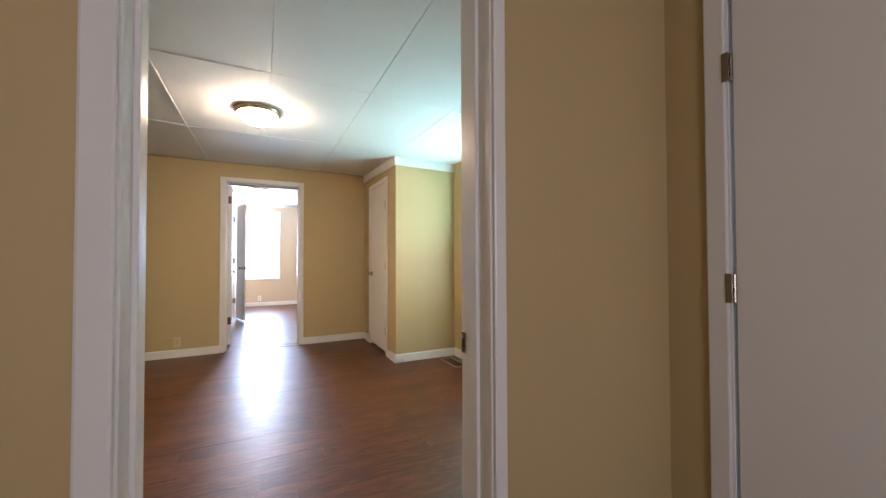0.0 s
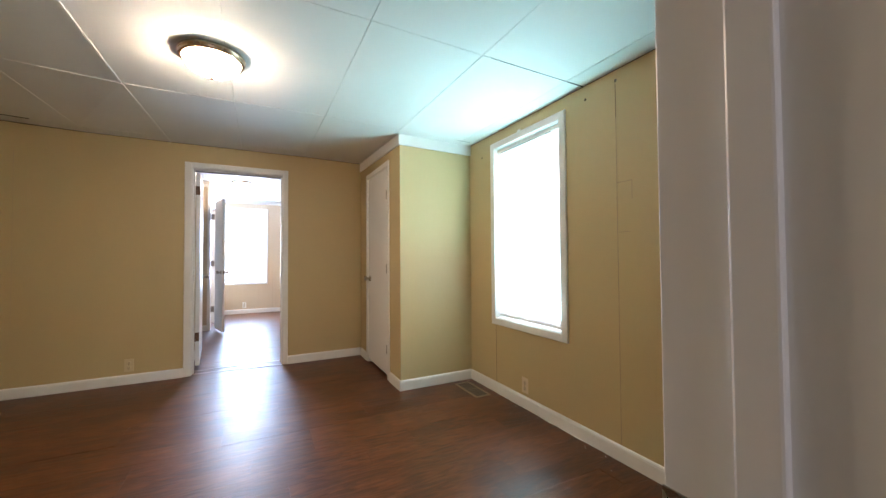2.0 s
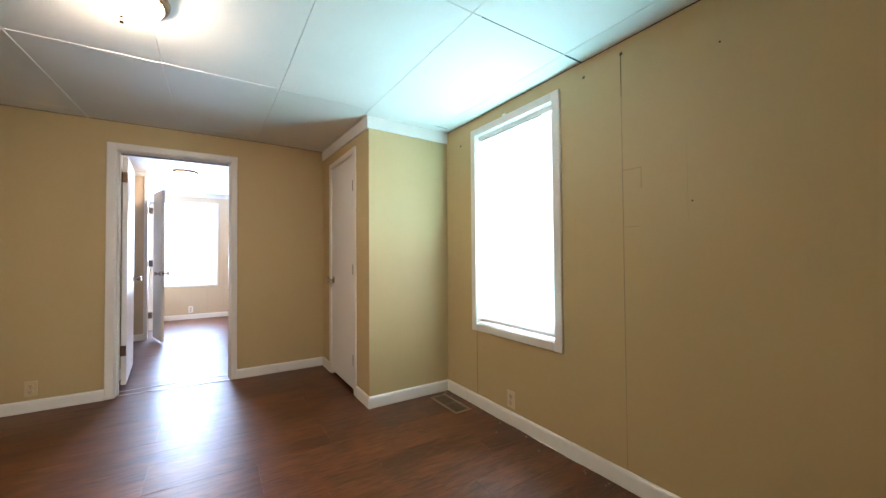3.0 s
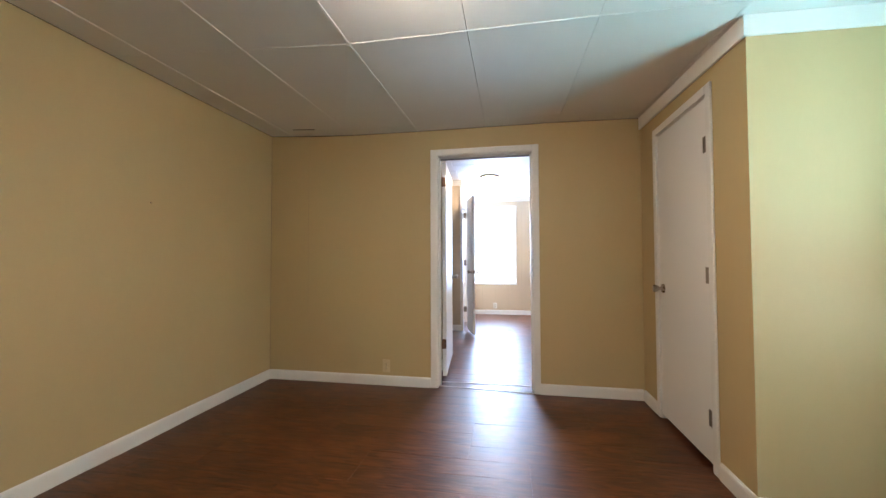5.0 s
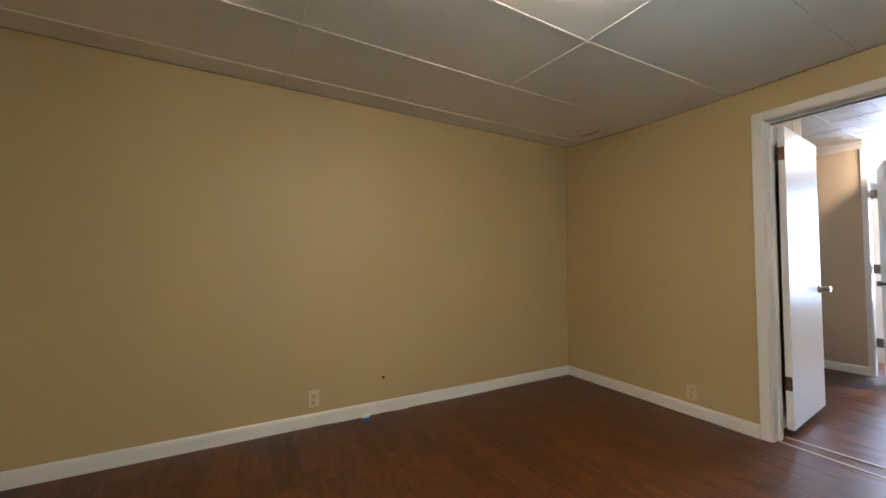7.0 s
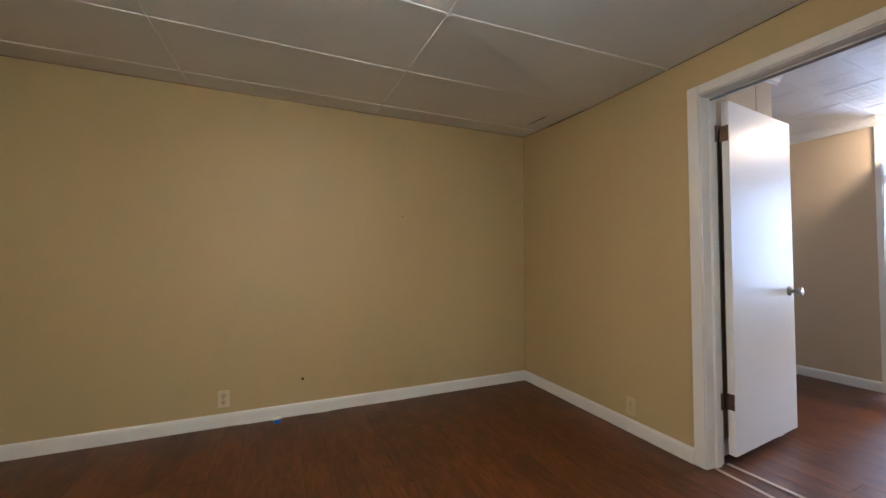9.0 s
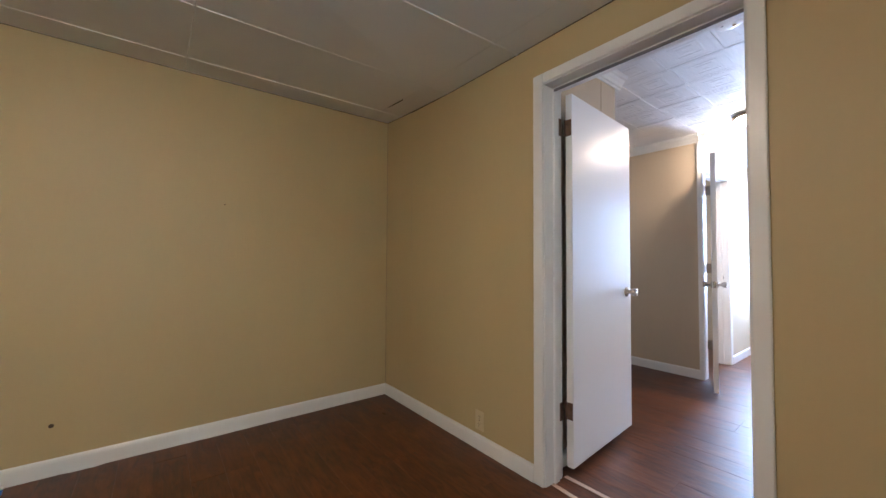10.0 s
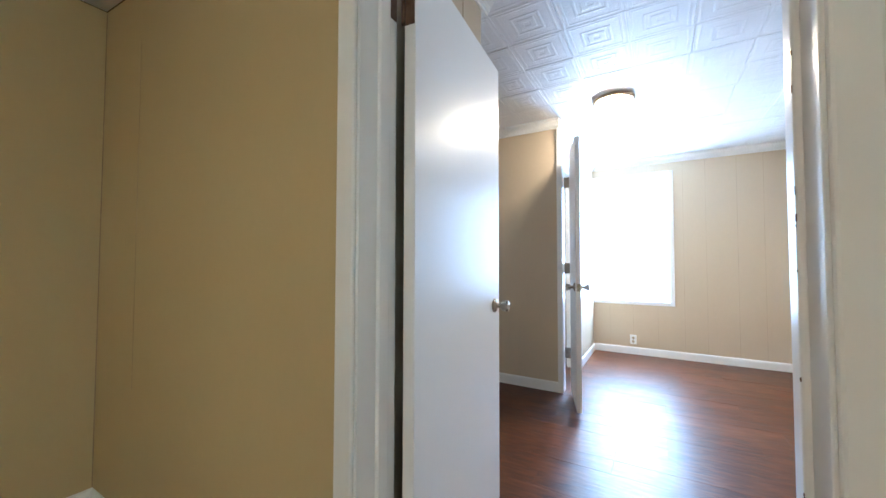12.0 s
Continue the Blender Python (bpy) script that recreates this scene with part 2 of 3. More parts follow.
def wall(name, axis, p0, p1, u0, u1, z0, z1, holes, mat, label):
    """A wall as thick as p0 to p1, along x (axis 'y') or along y (axis 'x'), with holes (u0, u1, z0, z1) through it."""
    us = sorted({u0, u1, *[h[0] for h in holes], *[h[1] for h in holes]})
    zs = sorted({z0, z1, *[h[2] for h in holes], *[h[3] for h in holes]})
    us = [u for u in us if u0 <= u <= u1]
    zs = [z for z in zs if z0 <= z <= z1]

    def solid(i, j):
        if not (0 <= i < len(us) - 1 and 0 <= j < len(zs) - 1):
            return False
        cu, cz = (us[i] + us[i + 1]) / 2, (zs[j] + zs[j + 1]) / 2
        return not any(h[0] < cu < h[1] and h[2] < cz < h[3] for h in holes)
    bm = bmesh.new()

    def at(u, p, z):
        return bm.verts.new((u, p, z) if axis == "y" else (p, u, z))

    def quad(*c):
        bm.faces.new([at(*k) for k in c])
    for i in range(len(us) - 1):
        for j in range(len(zs) - 1):
            if not solid(i, j):
                continue
            a, b, c, d = us[i], us[i + 1], zs[j], zs[j + 1]
            quad((a, p0, c), (b, p0, c), (b, p0, d), (a, p0, d))
            quad((a, p1, c), (b, p1, c), (b, p1, d), (a, p1, d))
            for di, dj, q in ((-1, 0, ((a, c), (a, d))), (1, 0, ((b, c), (b, d))), (0, -1, ((a, c), (b, c))), (0, 1, ((a, d), (b, d)))):
                if not solid(i + di, j + dj):
                    (ua, za), (ub, zb) = q
                    quad((ua, p0, za), (ub, p0, zb), (ub, p1, zb), (ua, p1, za))
    bmesh.ops.remove_doubles(bm, verts=bm.verts, dist=1e-5)
    bmesh.ops.recalc_face_normals(bm, faces=bm.faces)
    return setting(name, bm, mat, label, "wall")


# ---------------------------------------------------------------- plan
W, E, S, N = -1.607, 2.392, 1.26, 5.34      # bedroom: inner faces
HALL_N = 1.113                               # hall side of the south partition
FR_S, FR_N = 5.48, 9.727                     # front room
TOP = 2.52


def ceil_z(x, y):
    """The bedroom's ceiling boards sag in the middle and rise towards the west and north walls."""
    u = min(1.0, max(0.0, (-0.175 - x) / 1.432))
    v = min(1.0, max(0.0, (y - 3.9) / 1.44))
    e = min(1.0, max(0.0, (x - 1.035) / 1.357))
    return 2.218 + max(0.085 * u, 0.05 * v) + 0.010 * min(u, v) - 0.026 * e


wall("wall_north", "y", N, FR_S, -1.75, 2.54, 0, TOP, [(0.0, 0.848, 0, 2.05)], TAN, "tan painted panel wall with a doorway to the front room")
wall("wall_west", "x", -1.75, W, HALL_N, N, 0, TOP, [], TAN, "plain tan painted panel wall of the bedroom")
wall("wall_east", "x", E, 2.54, HALL_N, N, 0, TOP, [(2.835, 3.605, 0.615, 2.06)], TAN, "tan painted panel wall with a window")
wall("wall_south", "y", HALL_N, S, -1.607, 2.392, 0, TOP, [(0.158, 0.978, 0, 2.05)], TAN, "tan painted partition with a doorway to the hall")
wall("wall_closet_south", "y", 4.01, 4.10, 1.685, E, 0, 2.30, [], TAN, "tan painted side of the built-in closet")
wall("wall_closet_west", "x", 1.685, 1.775, 4.10, N, 0, 2.30, [(4.325, 5.03, 0, 2.015)], TAN, "tan painted closet front with a door opening")
# hall
wall("wall_hall_east", "x", 1.73, 1.87, -1.70, HALL_N, 0, TOP, [(0.13, 0.93, 0, 2.05)], TAN, "tan painted hall wall with a white door")
wall("wall_hall_west", "x", -0.84, -0.70, -1.70, HALL_N, 0, TOP, [], TAN, "plain tan painted hall wall")
wall("wall_hall_south", "y", -1.84, -1.70, -0.84, 2.0, 0, TOP, [(0.05, 0.95, 0.7, 2.0)], TAN, "tan painted hall wall with an added, unseen window")
# front room
wall("wall_front_alcove_south", "x", -0.20, -0.05, FR_S, 6.20, 0, TOP, [], FAR_TAN, "beige panelled wall behind the open door")
wall("wall_front_alcove_return", "y", 6.06, 6.20, -2.10, -0.20, 0, TOP, [], FAR_TAN, "beige panelled alcove wall")
wall("wall_front_alcove_west", "x", -2.24, -2.10, FR_S, 9.87, 0, TOP, [(6.66, 7.44, 0.76, 2.04), (8.46, 9.24, 0.76, 2.04)], FAR_TAN, "beige end wall with an added, unseen window in each room")
wall("wall_front_alcove_north", "y", 7.93, 8.05, -2.10, -0.21, 0, TOP, [], FAR_TAN, "beige panelled wall beside the open inner door")
wall("wall_front_west", "x", -0.21, -0.09, 7.93, FR_N, 0, TOP, [(8.005, 8.76, 0, 2.04)], FAR_TAN, "beige panelled wall with an inner doorway")
wall("wall_far", "y", FR_N, 9.87, -2.10, 2.54, 0, TOP, [(-0.09, 0.76, 0.635, 2.165)], FAR_TAN, "beige grooved panel wall with a bright window")
wall("wall_front_east", "x", E, 2.54, FR_S, FR_N, 0, TOP, [], FAR_TAN, "plain beige wall of the front room")

# ceilings
def bedroom_ceiling():
    """Large white boards with open joints and raised battens, all in one mesh."""
    bm = bmesh.new()
    xs = [W - 0.02, -1.38, -0.77, -0.162, 0.443, 1.045, 1.648, 2.248, E + 0.02]
    ys = [S - 0.02, 2.645, 3.90, 5.155, N + 0.02]
    g = 0.0014
    rnd = random.Random(4)
    for i in range(len(xs) - 1):
        for j in range(len(ys) - 1):
            sag = rnd.uniform(-0.0006, 0.0004)
            box(bm, (xs[i] + g, ys[j] + g, sag), (xs[i + 1] - g, ys[j + 1] - g, 0.02))
    box(bm, (W - 0.02, S - 0.02, 0.021), (E + 0.02, N + 0.02, 0.05))
    for v in bm.verts:
        v.co.z += ceil_z(v.co.x, v.co.y)
    return setting("ceiling", bm, CEIL, "white ceiling boards with visible joints, slightly sagging", "ceiling")


bedroom_ceiling()
for x0, x1, y, w in ((2.255, 2.385, 2.645, 0.009), (2.20, 2.33, 3.90, 0.004), (-1.27, -1.06, 5.155, 0.003), (1.70, 2.24, 2.645, 0.003)):
    bm = block((x0, y - w / 2, -0.0015), (x1, y + w / 2, 0.004))
    for v in bm.verts:
        v.co.z += ceil_z(v.co.x, v.co.y)
    setting("trim_ceiling_gap", bm, DARK, "dark open gap between two ceiling boards", "trim")


def battens():
    """Thin white strips over some of the ceiling joints."""
    xs = [(-0.162, 0.017, S, N), (-0.77, 0.008, S, N), (-1.38, 0.006, S, N)]
    ys = [(3.90, 0.009, -0.68, 1.0), (2.645, 0.008, -0.70, 0.42)]
    for x, w, y0, y1 in xs:
        for a, b in ((y0, 2.63), (2.66, 3.89), (3.91, y1)):
            bm = block((x - w / 2, a, -0.0045), (x + w / 2, b, 0.002), 0.0012, 1)
            for v in bm.verts:
                v.co.z += ceil_z(v.co.x, v.co.y)
            setting("trim_ceiling_batten", bm, BATTEN, "narrow white batten along a ceiling joint", "trim")
    for y, w, a, b in ys:
        for c, d in ((a, -0.173), (-0.151, min(b, 1.0))):
            bm = block((c, y - w / 2, -0.0045), (d, y + w / 2, 0.002), 0.0012, 1)
            for v in bm.verts:
                v.co.z += ceil_z(v.co.x, v.co.y)
            setting("trim_ceiling_batten", bm, BATTEN, "narrow white batten along a ceiling joint", "trim")


battens()
setting("ceiling_hall", block((-0.84, -1.84, 2.26), (2.0, HALL_N, 2.32)), CEIL, "plain white hall ceiling", "ceiling")


def front_ceiling():
    """Embossed one-foot tiles: stepped square frames round a raised middle, rows slightly out of line."""
    tile = bmesh.new()
    t, z0 = 0.305, 0.0
    steps = [(0.1522, 0.005), (0.1506, 0.0), (0.145, 0.0), (0.142, 0.0012), (0.134, 0.0012), (0.131, 0.0), (0.123, 0.0), (0.119, 0.0014),
             (0.079, 0.0014), (0.0735, -0.0006), (0.066, -0.0006), (0.061, 0.0013), (0.046, 0.0013), (0.0395, -0.0009), (0.019, -0.0009), (0.0135, 0.0004)]
    rings = [[tile.verts.new((sx * r, sy * r, z)) for sx, sy in ((-1, -1), (1, -1), (1, 1), (-1, 1))] for r, z in steps]
    for p, q in zip(rings, rings[1:]):
        for i in range(4):
            j = (i + 1) % 4
            tile.faces.new((p[i], q[i], q[j], p[j]))
    tile.faces.new(rings[-1])
    bmesh.ops.recalc_face_normals(tile, faces=tile.faces)
    tile.verts.index_update()
    base = [v.co.copy() for v in tile.verts]
    faces = [[v.index for v in f.verts] for f in tile.faces]
    tile.free()
    verts, polys = [], []
    rnd = random.Random(8)
    for j in range(14):
        for i in range(-8, 8):
            cx = 0.3625 + i * t + (0.008 if j % 2 else 0.0) + rnd.uniform(-0.002, 0.002)
            cy = 5.6125 + j * t
            if cx - t / 2 < -2.1 - t or cx - t / 2 > 2.39 or cy - t / 2 > 9.72:
                continue
            if cx < -0.1 and (cy < 6.0 or cy > 8.1):
                continue
            dz = rnd.uniform(-0.0012, 0.0012)
            o = len(verts)
            verts += [(cx + c.x, cy + c.y, 2.372 + c.z * 0.75 + dz) for c in base]
            polys += [[o + k for k in f] for f in faces]
    me = bpy.data.meshes.new("ceiling_front")
    me.from_pydata(verts, [], polys)
    me.materials.append(TILE)
    tagged(new("ceiling_front", me), "embossed white ceiling tiles with nested square pattern", "ceiling", "", "structure")
    setting("ceiling_front_backing", block((-2.24, FR_S, 2.385), (2.54, 9.87, 2.44)), CEIL, "white boards above the ceiling tiles", "ceiling")


front_ceiling()
setting("roof", block((-2.6, -2.2, 2.56), (2.9, 10.2, 2.70)), CONCRETE, "plain roof over the rooms", "roof")
setting("ground", block((-400, -400, -0.62), (400, 400, -0.42)), GRASS, "mown green lawn round the house", "ground")

# ---------------------------------------------------------------- mouldings
BASE = [(0, 0), (0.013, 0), (0.013, 0.068), (0.0105, 0.079), (0.005, 0.086), (0, 0.087)]
CROWN_FLAT = [(0, -0.014), (0.012, -0.014), (0.014, -0.008), (0.014, 0.078), (0, 0.078)]
CROWN = [(0, 0), (0.008, 0), (0.010, 0.012), (0.018, 0.016), (0.024, 0.034), (0.040, 0.052), (0.054, 0.058), (0.058, 0.070), (0.060, 0.078), (0, 0.078)]


def baseboard(a, b, out):
    setting("baseboard", sweep(BASE, (*a, 0.001), (*b, 0.001), (*out, 0)), TRIM, "white painted wooden baseboard with a rounded top", "baseboard")


for a, b, out in (
        ((W, S), (W, N), (1, 0)), ((W + 0.013, N), (-0.046, N), (0, -1)), ((0.886, N), (1.672, N), (0, -1)),
        ((1.685, 5.327), (1.685, 5.075), (-1, 0)), ((1.685, 4.28), (1.685, 3.997), (-1, 0)), ((1.685, 4.01), (2.379, 4.01), (0, -1)),
        ((E, 4.01), (E, S), (-1, 0)), ((W + 0.013, S), (0.116, S), (0, 1)), ((1.006, S), (2.379, S), (0, 1)),
        ((1.73, 1.10), (1.73, 0.985), (-1, 0)), ((1.006, HALL_N), (1.73, HALL_N), (0, -1)), ((-0.70, HALL_N), (0.116, HALL_N), (0, -1)),
        ((-0.70, -1.70), (-0.70, 1.10), (1, 0)), ((1.73, -1.70), (1.73, 0.075), (-1, 0)), ((-0.687, -1.70), (1.717, -1.70), (0, 1)),
        ((-0.05, 5.52), (-0.05, 6.20), (1, 0)), ((-2.1, 6.20), (-0.05, 6.20), (0, 1)), ((-2.1, 7.93), (-0.077, 7.93), (0, -1)),
        ((-0.09, 8.83), (-0.09, FR_N), (1, 0)), ((-0.077, FR_N), (2.379, FR_N), (0, -1)), ((E, FR_N), (E, FR_S), (-1, 0)),
        ((0.90, FR_S), (2.379, FR_S), (0, 1))):
    baseboard(a, b, out)


def crown_run(a, b, out, z, profile, label):
    setting("trim_crown", sweep(profile, (*a, z), (*b, z), (*out, 0)), TRIM, label, "trim")


def closet_crown(a, b, out):
    bm = sweep(CROWN_FLAT, (*a, -0.080), (*b, -0.080), (*out, 0))
    for v in bm.verts:
        v.co.z += ceil_z(v.co.x, v.co.y)
    setting("trim_closet_crown", bm, TRIM, "flat white board trim under the ceiling of the closet", "trim")


closet_crown((1.671, 4.01), (E, 4.01), (0, -1))
closet_crown((1.685, 4.01), (1.685, N), (-1, 0))
for a, b, out in (((-0.05, FR_S), (-0.05, 6.26), (1, 0)), ((-2.1, 6.20), (-0.05, 6.20), (0, 1)), ((-2.1, 7.93), (-0.09, 7.93), (0, -1)),
                  ((-0.09, 7.93), (-0.09, FR_N), (1, 0)), ((-0.09, FR_N), (E, FR_N), (0, -1)), ((E, FR_S), (E, FR_N), (-1, 0)), ((0, FR_S), (E, FR_S), (0, 1))):
    crown_run(a, b, out, 2.292, CROWN, "white moulded crown under the tiled ceiling")


# faint joints of the wall panels
def groove(axis, p, u, z0, z1, w, mat, label):
    a, b = ((p - 0.0012, u - w / 2, z0), (p + 0.002, u + w / 2, z1)) if axis == "x" else ((u - w / 2, p - 0.0012, z0), (u + w / 2, p + 0.002, z1))
    setting("trim_panel_joint", block(a, b), mat, label, "trim")


SHADE = material("panel_joint_paint", (0.32, 0.235, 0.145), rough=0.7, vary=0.25, scale=6)
FAR_JOINT = material("beige_joint_paint", (0.43, 0.34, 0.235), rough=0.6, vary=0.15, scale=6)
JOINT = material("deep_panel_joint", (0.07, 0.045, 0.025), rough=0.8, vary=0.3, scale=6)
for u, z0, z1, w, mat in ((2.42, 1.92, 2.13, 0.0032, JOINT), (2.42, 0.09, 1.92, 0.0026, SHADE), (2.328, 1.45, 1.55, 0.002, SHADE), (2.13, 1.28, 1.62, 0.0005, SHADE),
                          (3.604, 0.09, 0.575, 0.0022, JOINT)):
    groove("x", E, u, z0, z1, w, mat, "thin joint between painted wall panels")
for u, z0, z1 in ((1.207, 1.40, 1.96), (-1.22, 0.60, 2.06)):
    groove("y", N, u, z0, z1, 0.0008, FAR_JOINT, "thin joint between painted wall panels")
for u in (0.886, 1.10, 1.38, 1.605, 1.83, 2.07, 2.25):
    groove("y", FR_N, u, 0.09, 2.29, 0.0025, FAR_JOINT, "vertical groove in the panelling")
for u in (-0.2, 0.1, 0.36, 0.62):
    groove("y", FR_N, u, 0.09, 0.58, 0.002, FAR_JOINT, "vertical groove in the panelling")
groove("x", -0.0505, 6.02, 0.09, 2.29, 0.005, SHADE, "vertical groove in the panelling")
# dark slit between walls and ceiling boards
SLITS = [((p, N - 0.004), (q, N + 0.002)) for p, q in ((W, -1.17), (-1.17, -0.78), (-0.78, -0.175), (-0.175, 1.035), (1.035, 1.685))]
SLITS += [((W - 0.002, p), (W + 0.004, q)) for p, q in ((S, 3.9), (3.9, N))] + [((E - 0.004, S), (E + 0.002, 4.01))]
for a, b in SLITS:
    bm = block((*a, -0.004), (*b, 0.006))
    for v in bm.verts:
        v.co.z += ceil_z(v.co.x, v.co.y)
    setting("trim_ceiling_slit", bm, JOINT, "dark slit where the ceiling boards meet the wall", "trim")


# ---------------------------------------------------------------- door frames
def frame_piece(parent, name, a, b, bevel=0.003):
    part(name, block(a, b, bevel), TRIM, parent)


def door_frame(name, axis, p0, p1, u0, u1, top, label, width=0.06, first=0.0, sides=(True, True), stop=None, flush=False):
    """Jambs, head and casings round a doorway; p0 and p1 are the wall's faces, u0 and u1 the clear opening."""
    f = thing(name, label, "door frame", kind="structure")

    def c(u, p, z):
        return (u, p, z) if axis == "y" else (p, u, z)
    j = 0.02
    q0, q1 = p0 - 0.001, p1 + (0.013 if flush else 0.001)
    frame_piece(f, "jamb", c(u0 - j, q0, 0.002), c(u0, q1, top), 0.002)
    frame_piece(f, "jamb", c(u1, q0, 0.002), c(u1 + j, q1, top), 0.002)
    frame_piece(f, "head", c(u0 - j, q0, top), c(u1 + j, q1, top + j), 0.002)
    if stop:
        s0, s1 = stop
        frame_piece(f, "stop", c(u0 - 0.001, s0, 0.003), c(u0 + 0.011, s1, top - 0.011))
        frame_piece(f, "stop", c(u1 - 0.011, s0, 0.003), c(u1 + 0.001, s1, top - 0.011))
        frame_piece(f, "stop", c(u0 - 0.001, s0, top - 0.011), c(u1 + 0.001, s1, top + 0.001))
    r = 0.005
    for on, p, d in ((sides[0], p0, -1), (sides[1], p1, 1)):
        if not on:
            continue
        pa, pb = p, p + d * 0.014
        rr = r if not (flush and d > 0) else j + 0.0005
        a0, a1, b0, b1 = u0 - r - width - first, u0 - rr, u1 + rr, u1 + r + width
        z0, z1 = top + rr, top + r + width
        frame_piece(f, "casing", c(a0, pa, 0.002), c(a1, pb, z1), 0.006)
        frame_piece(f, "casing", c(b0, pa, 0.002), c(b1, pb, z1), 0.006)
        frame_piece(f, "casing", c(a1 + 0.0002, pa, z0), c(b0 - 0.0002, pb, z1), 0.006)
    return f


frame_n = door_frame("door_frame_north", "y", N, FR_S, 0.02, 0.828, 2.032, "white glossy door frame between bedroom and front room", 0.053, first=0.007, stop=(5.405, 5.445))
frame_s = door_frame("door_frame_south", "y", HALL_N, S, 0.178, 0.958, 2.032, "white glossy door frame between hall and bedroom", 0.040, first=0.014, stop=(1.170, 1.206), flush=True)
frame_c = door_frame("door_frame_closet", "x", 1.685, 1.775, 4.345, 5.01, 1.995, "white painted closet door frame", 0.052, sides=(True, False), stop=(1.722, 1.745))
frame_h = door_frame("door_frame_hall", "x", 1.73, 1.87, 0.15, 0.91, 2.032, "white painted frame of the hall door", 0.062, sides=(True, False), stop=(1.775, 1.80))
frame_i = door_frame("door_frame_inner", "x", -0.21, -0.09, 8.025, 8.74, 2.02, "white painted frame of the inner door", 0.060, sides=(True, False), stop=(-0.165, -0.14))
for u0, u1 in ((7.945, 8.02), (8.745, 8.82)):
    part("casing", block((-0.092, u0, 0.002), (-0.077, u1, 2.09), 0.004), TRIM, frame_i)
part("casing", block((-0.092, 8.0205, 2.025), (-0.077, 8.7445, 2.09), 0.004), TRIM, frame_i)


setting("trim_alcove_corner", block((-0.120, 7.918, 0.002), (-0.078, 7.9295, 2.29), 0.004), TRIM, "white corner board beside the inner doorway", "trim")


def strike_plate(parent, axis, u, p0, p1, z0, z1, side):
    """A thin metal plate with a dark latch hole, let into the jamb's face."""
    def c(uu, p, z):
        return (uu, p, z) if axis == "y" else (p, uu, z)
    s = part("strike_plate", block(c(u, p0, z0), c(u + side * 0.0018, p1, z1), 0.0006, 1), NICKEL, parent, "worn metal strike plate")
    pm, zm = (p0 + p1) / 2, (z0 + z1) / 2
    part("latch_hole", block(c(u + side * 0.0005, pm - 0.008, zm - 0.013), c(u + side * 0.0024, pm + 0.008, zm + 0.013)), DARK, s)


strike_plate(frame_s, "y", 0.958, 1.247, 1.2738, 0.838, 0.902, -1)
strike_plate(frame_i, "y", -0.135, 8.738, 8.741, 0.925, 0.985, 1)
strike_plate(frame_n, "y", 0.828, 5.450, 5.478, 0.885, 0.945, -1)


# Shadow line under the head, put in as a thin dark grey strip.
part("head_shade_strip", block((0.033, 5.3995, 2.008), (0.815, 5.4045, 2.022), 0.0015), HEAD_SHADE, frame_n, "dark grey strip painting the shadow line along the head of the frame")


# ---------------------------------------------------------------- doors
def knob(parent, m, mat=NICKEL):
    """A door knob on its rose, along local z."""
    k = part("knob", lathe([(0.0, 0.0), (0.032, 0.0), (0.032, 0.003), (0.027, 0.009), (0.014, 0.012), (0.0115, 0.018), (0.012, 0.027), (0.0165, 0.033),
                            (0.0215, 0.039), (0.0255, 0.055), (0.0258, 0.060), (0.0235, 0.0635), (0.017, 0.0645), (0.0, 0.063)], 28, m), mat, parent, "satin nickel knob on a round rose")
    return k


def hinge(parent, m, mat=BRONZE, height=0.089):
    """The segmented barrel of a butt hinge, along z."""
    bm = bmesh.new()
    for i in range(5):
        z0 = -height / 2 + i * height / 5
        b = bmesh.ops.create_cone(bm, cap_ends=True, segments=12, radius1=0.0058, radius2=0.0058, depth=height / 5 - 0.0012)
        bmesh.ops.translate(bm, verts=b["verts"], vec=(0, 0, z0 + height / 10))
    bm.transform(m)
    return part("hinge", bm, mat, parent, "small metal butt hinge")


def door(name, label, m, length, z0, z1, side, knob_at, hinges, hinge_mat=BRONZE, knob_z=0.93, knobs=(True, True), thick=0.035, start=0.006):
    """A flush slab hung on the local z axis, reaching along local x; side is the sign of y in which its thickness lies."""
    d = thing(name, label, "door", kind="structure", m=m)
    y0, y1 = (0.0, thick) if side > 0 else (-thick, 0.0)
    slab = part("slab", block((start, y0, z0), (length, y1, z1), 0.002), DOOR, d)
    for on, y, r in ((knobs[0], y1, -90), (knobs[1], y0, 90)):
        if on:
            knob(d, pose(knob_at, y, knob_z, r, 0, 0))
    part("latch", block((length - 0.0006, (y0 + y1) / 2 - 0.012, knob_z - 0.028), (length + 0.0012, (y0 + y1) / 2 + 0.012, knob_z + 0.028), 0.0004, 1), NICKEL, d)
    for z in hinges:
        if start > 0.02:
            part("hinge_strap", block((0.004, 0.012, z - 0.045), (start + 0.002, 0.0145, z + 0.045), 0.0008, 1), hinge_mat, d, "wide metal hinge leaf")
        hinge(d, pose(0, 0, z), hinge_mat)
        part("hinge_leaf", block((start - 0.0025, y0 + 0.003, z - 0.044), (start + 0.0008, y1 - 0.002, z + 0.044), 0.0006, 1), hinge_mat, d)
    return d


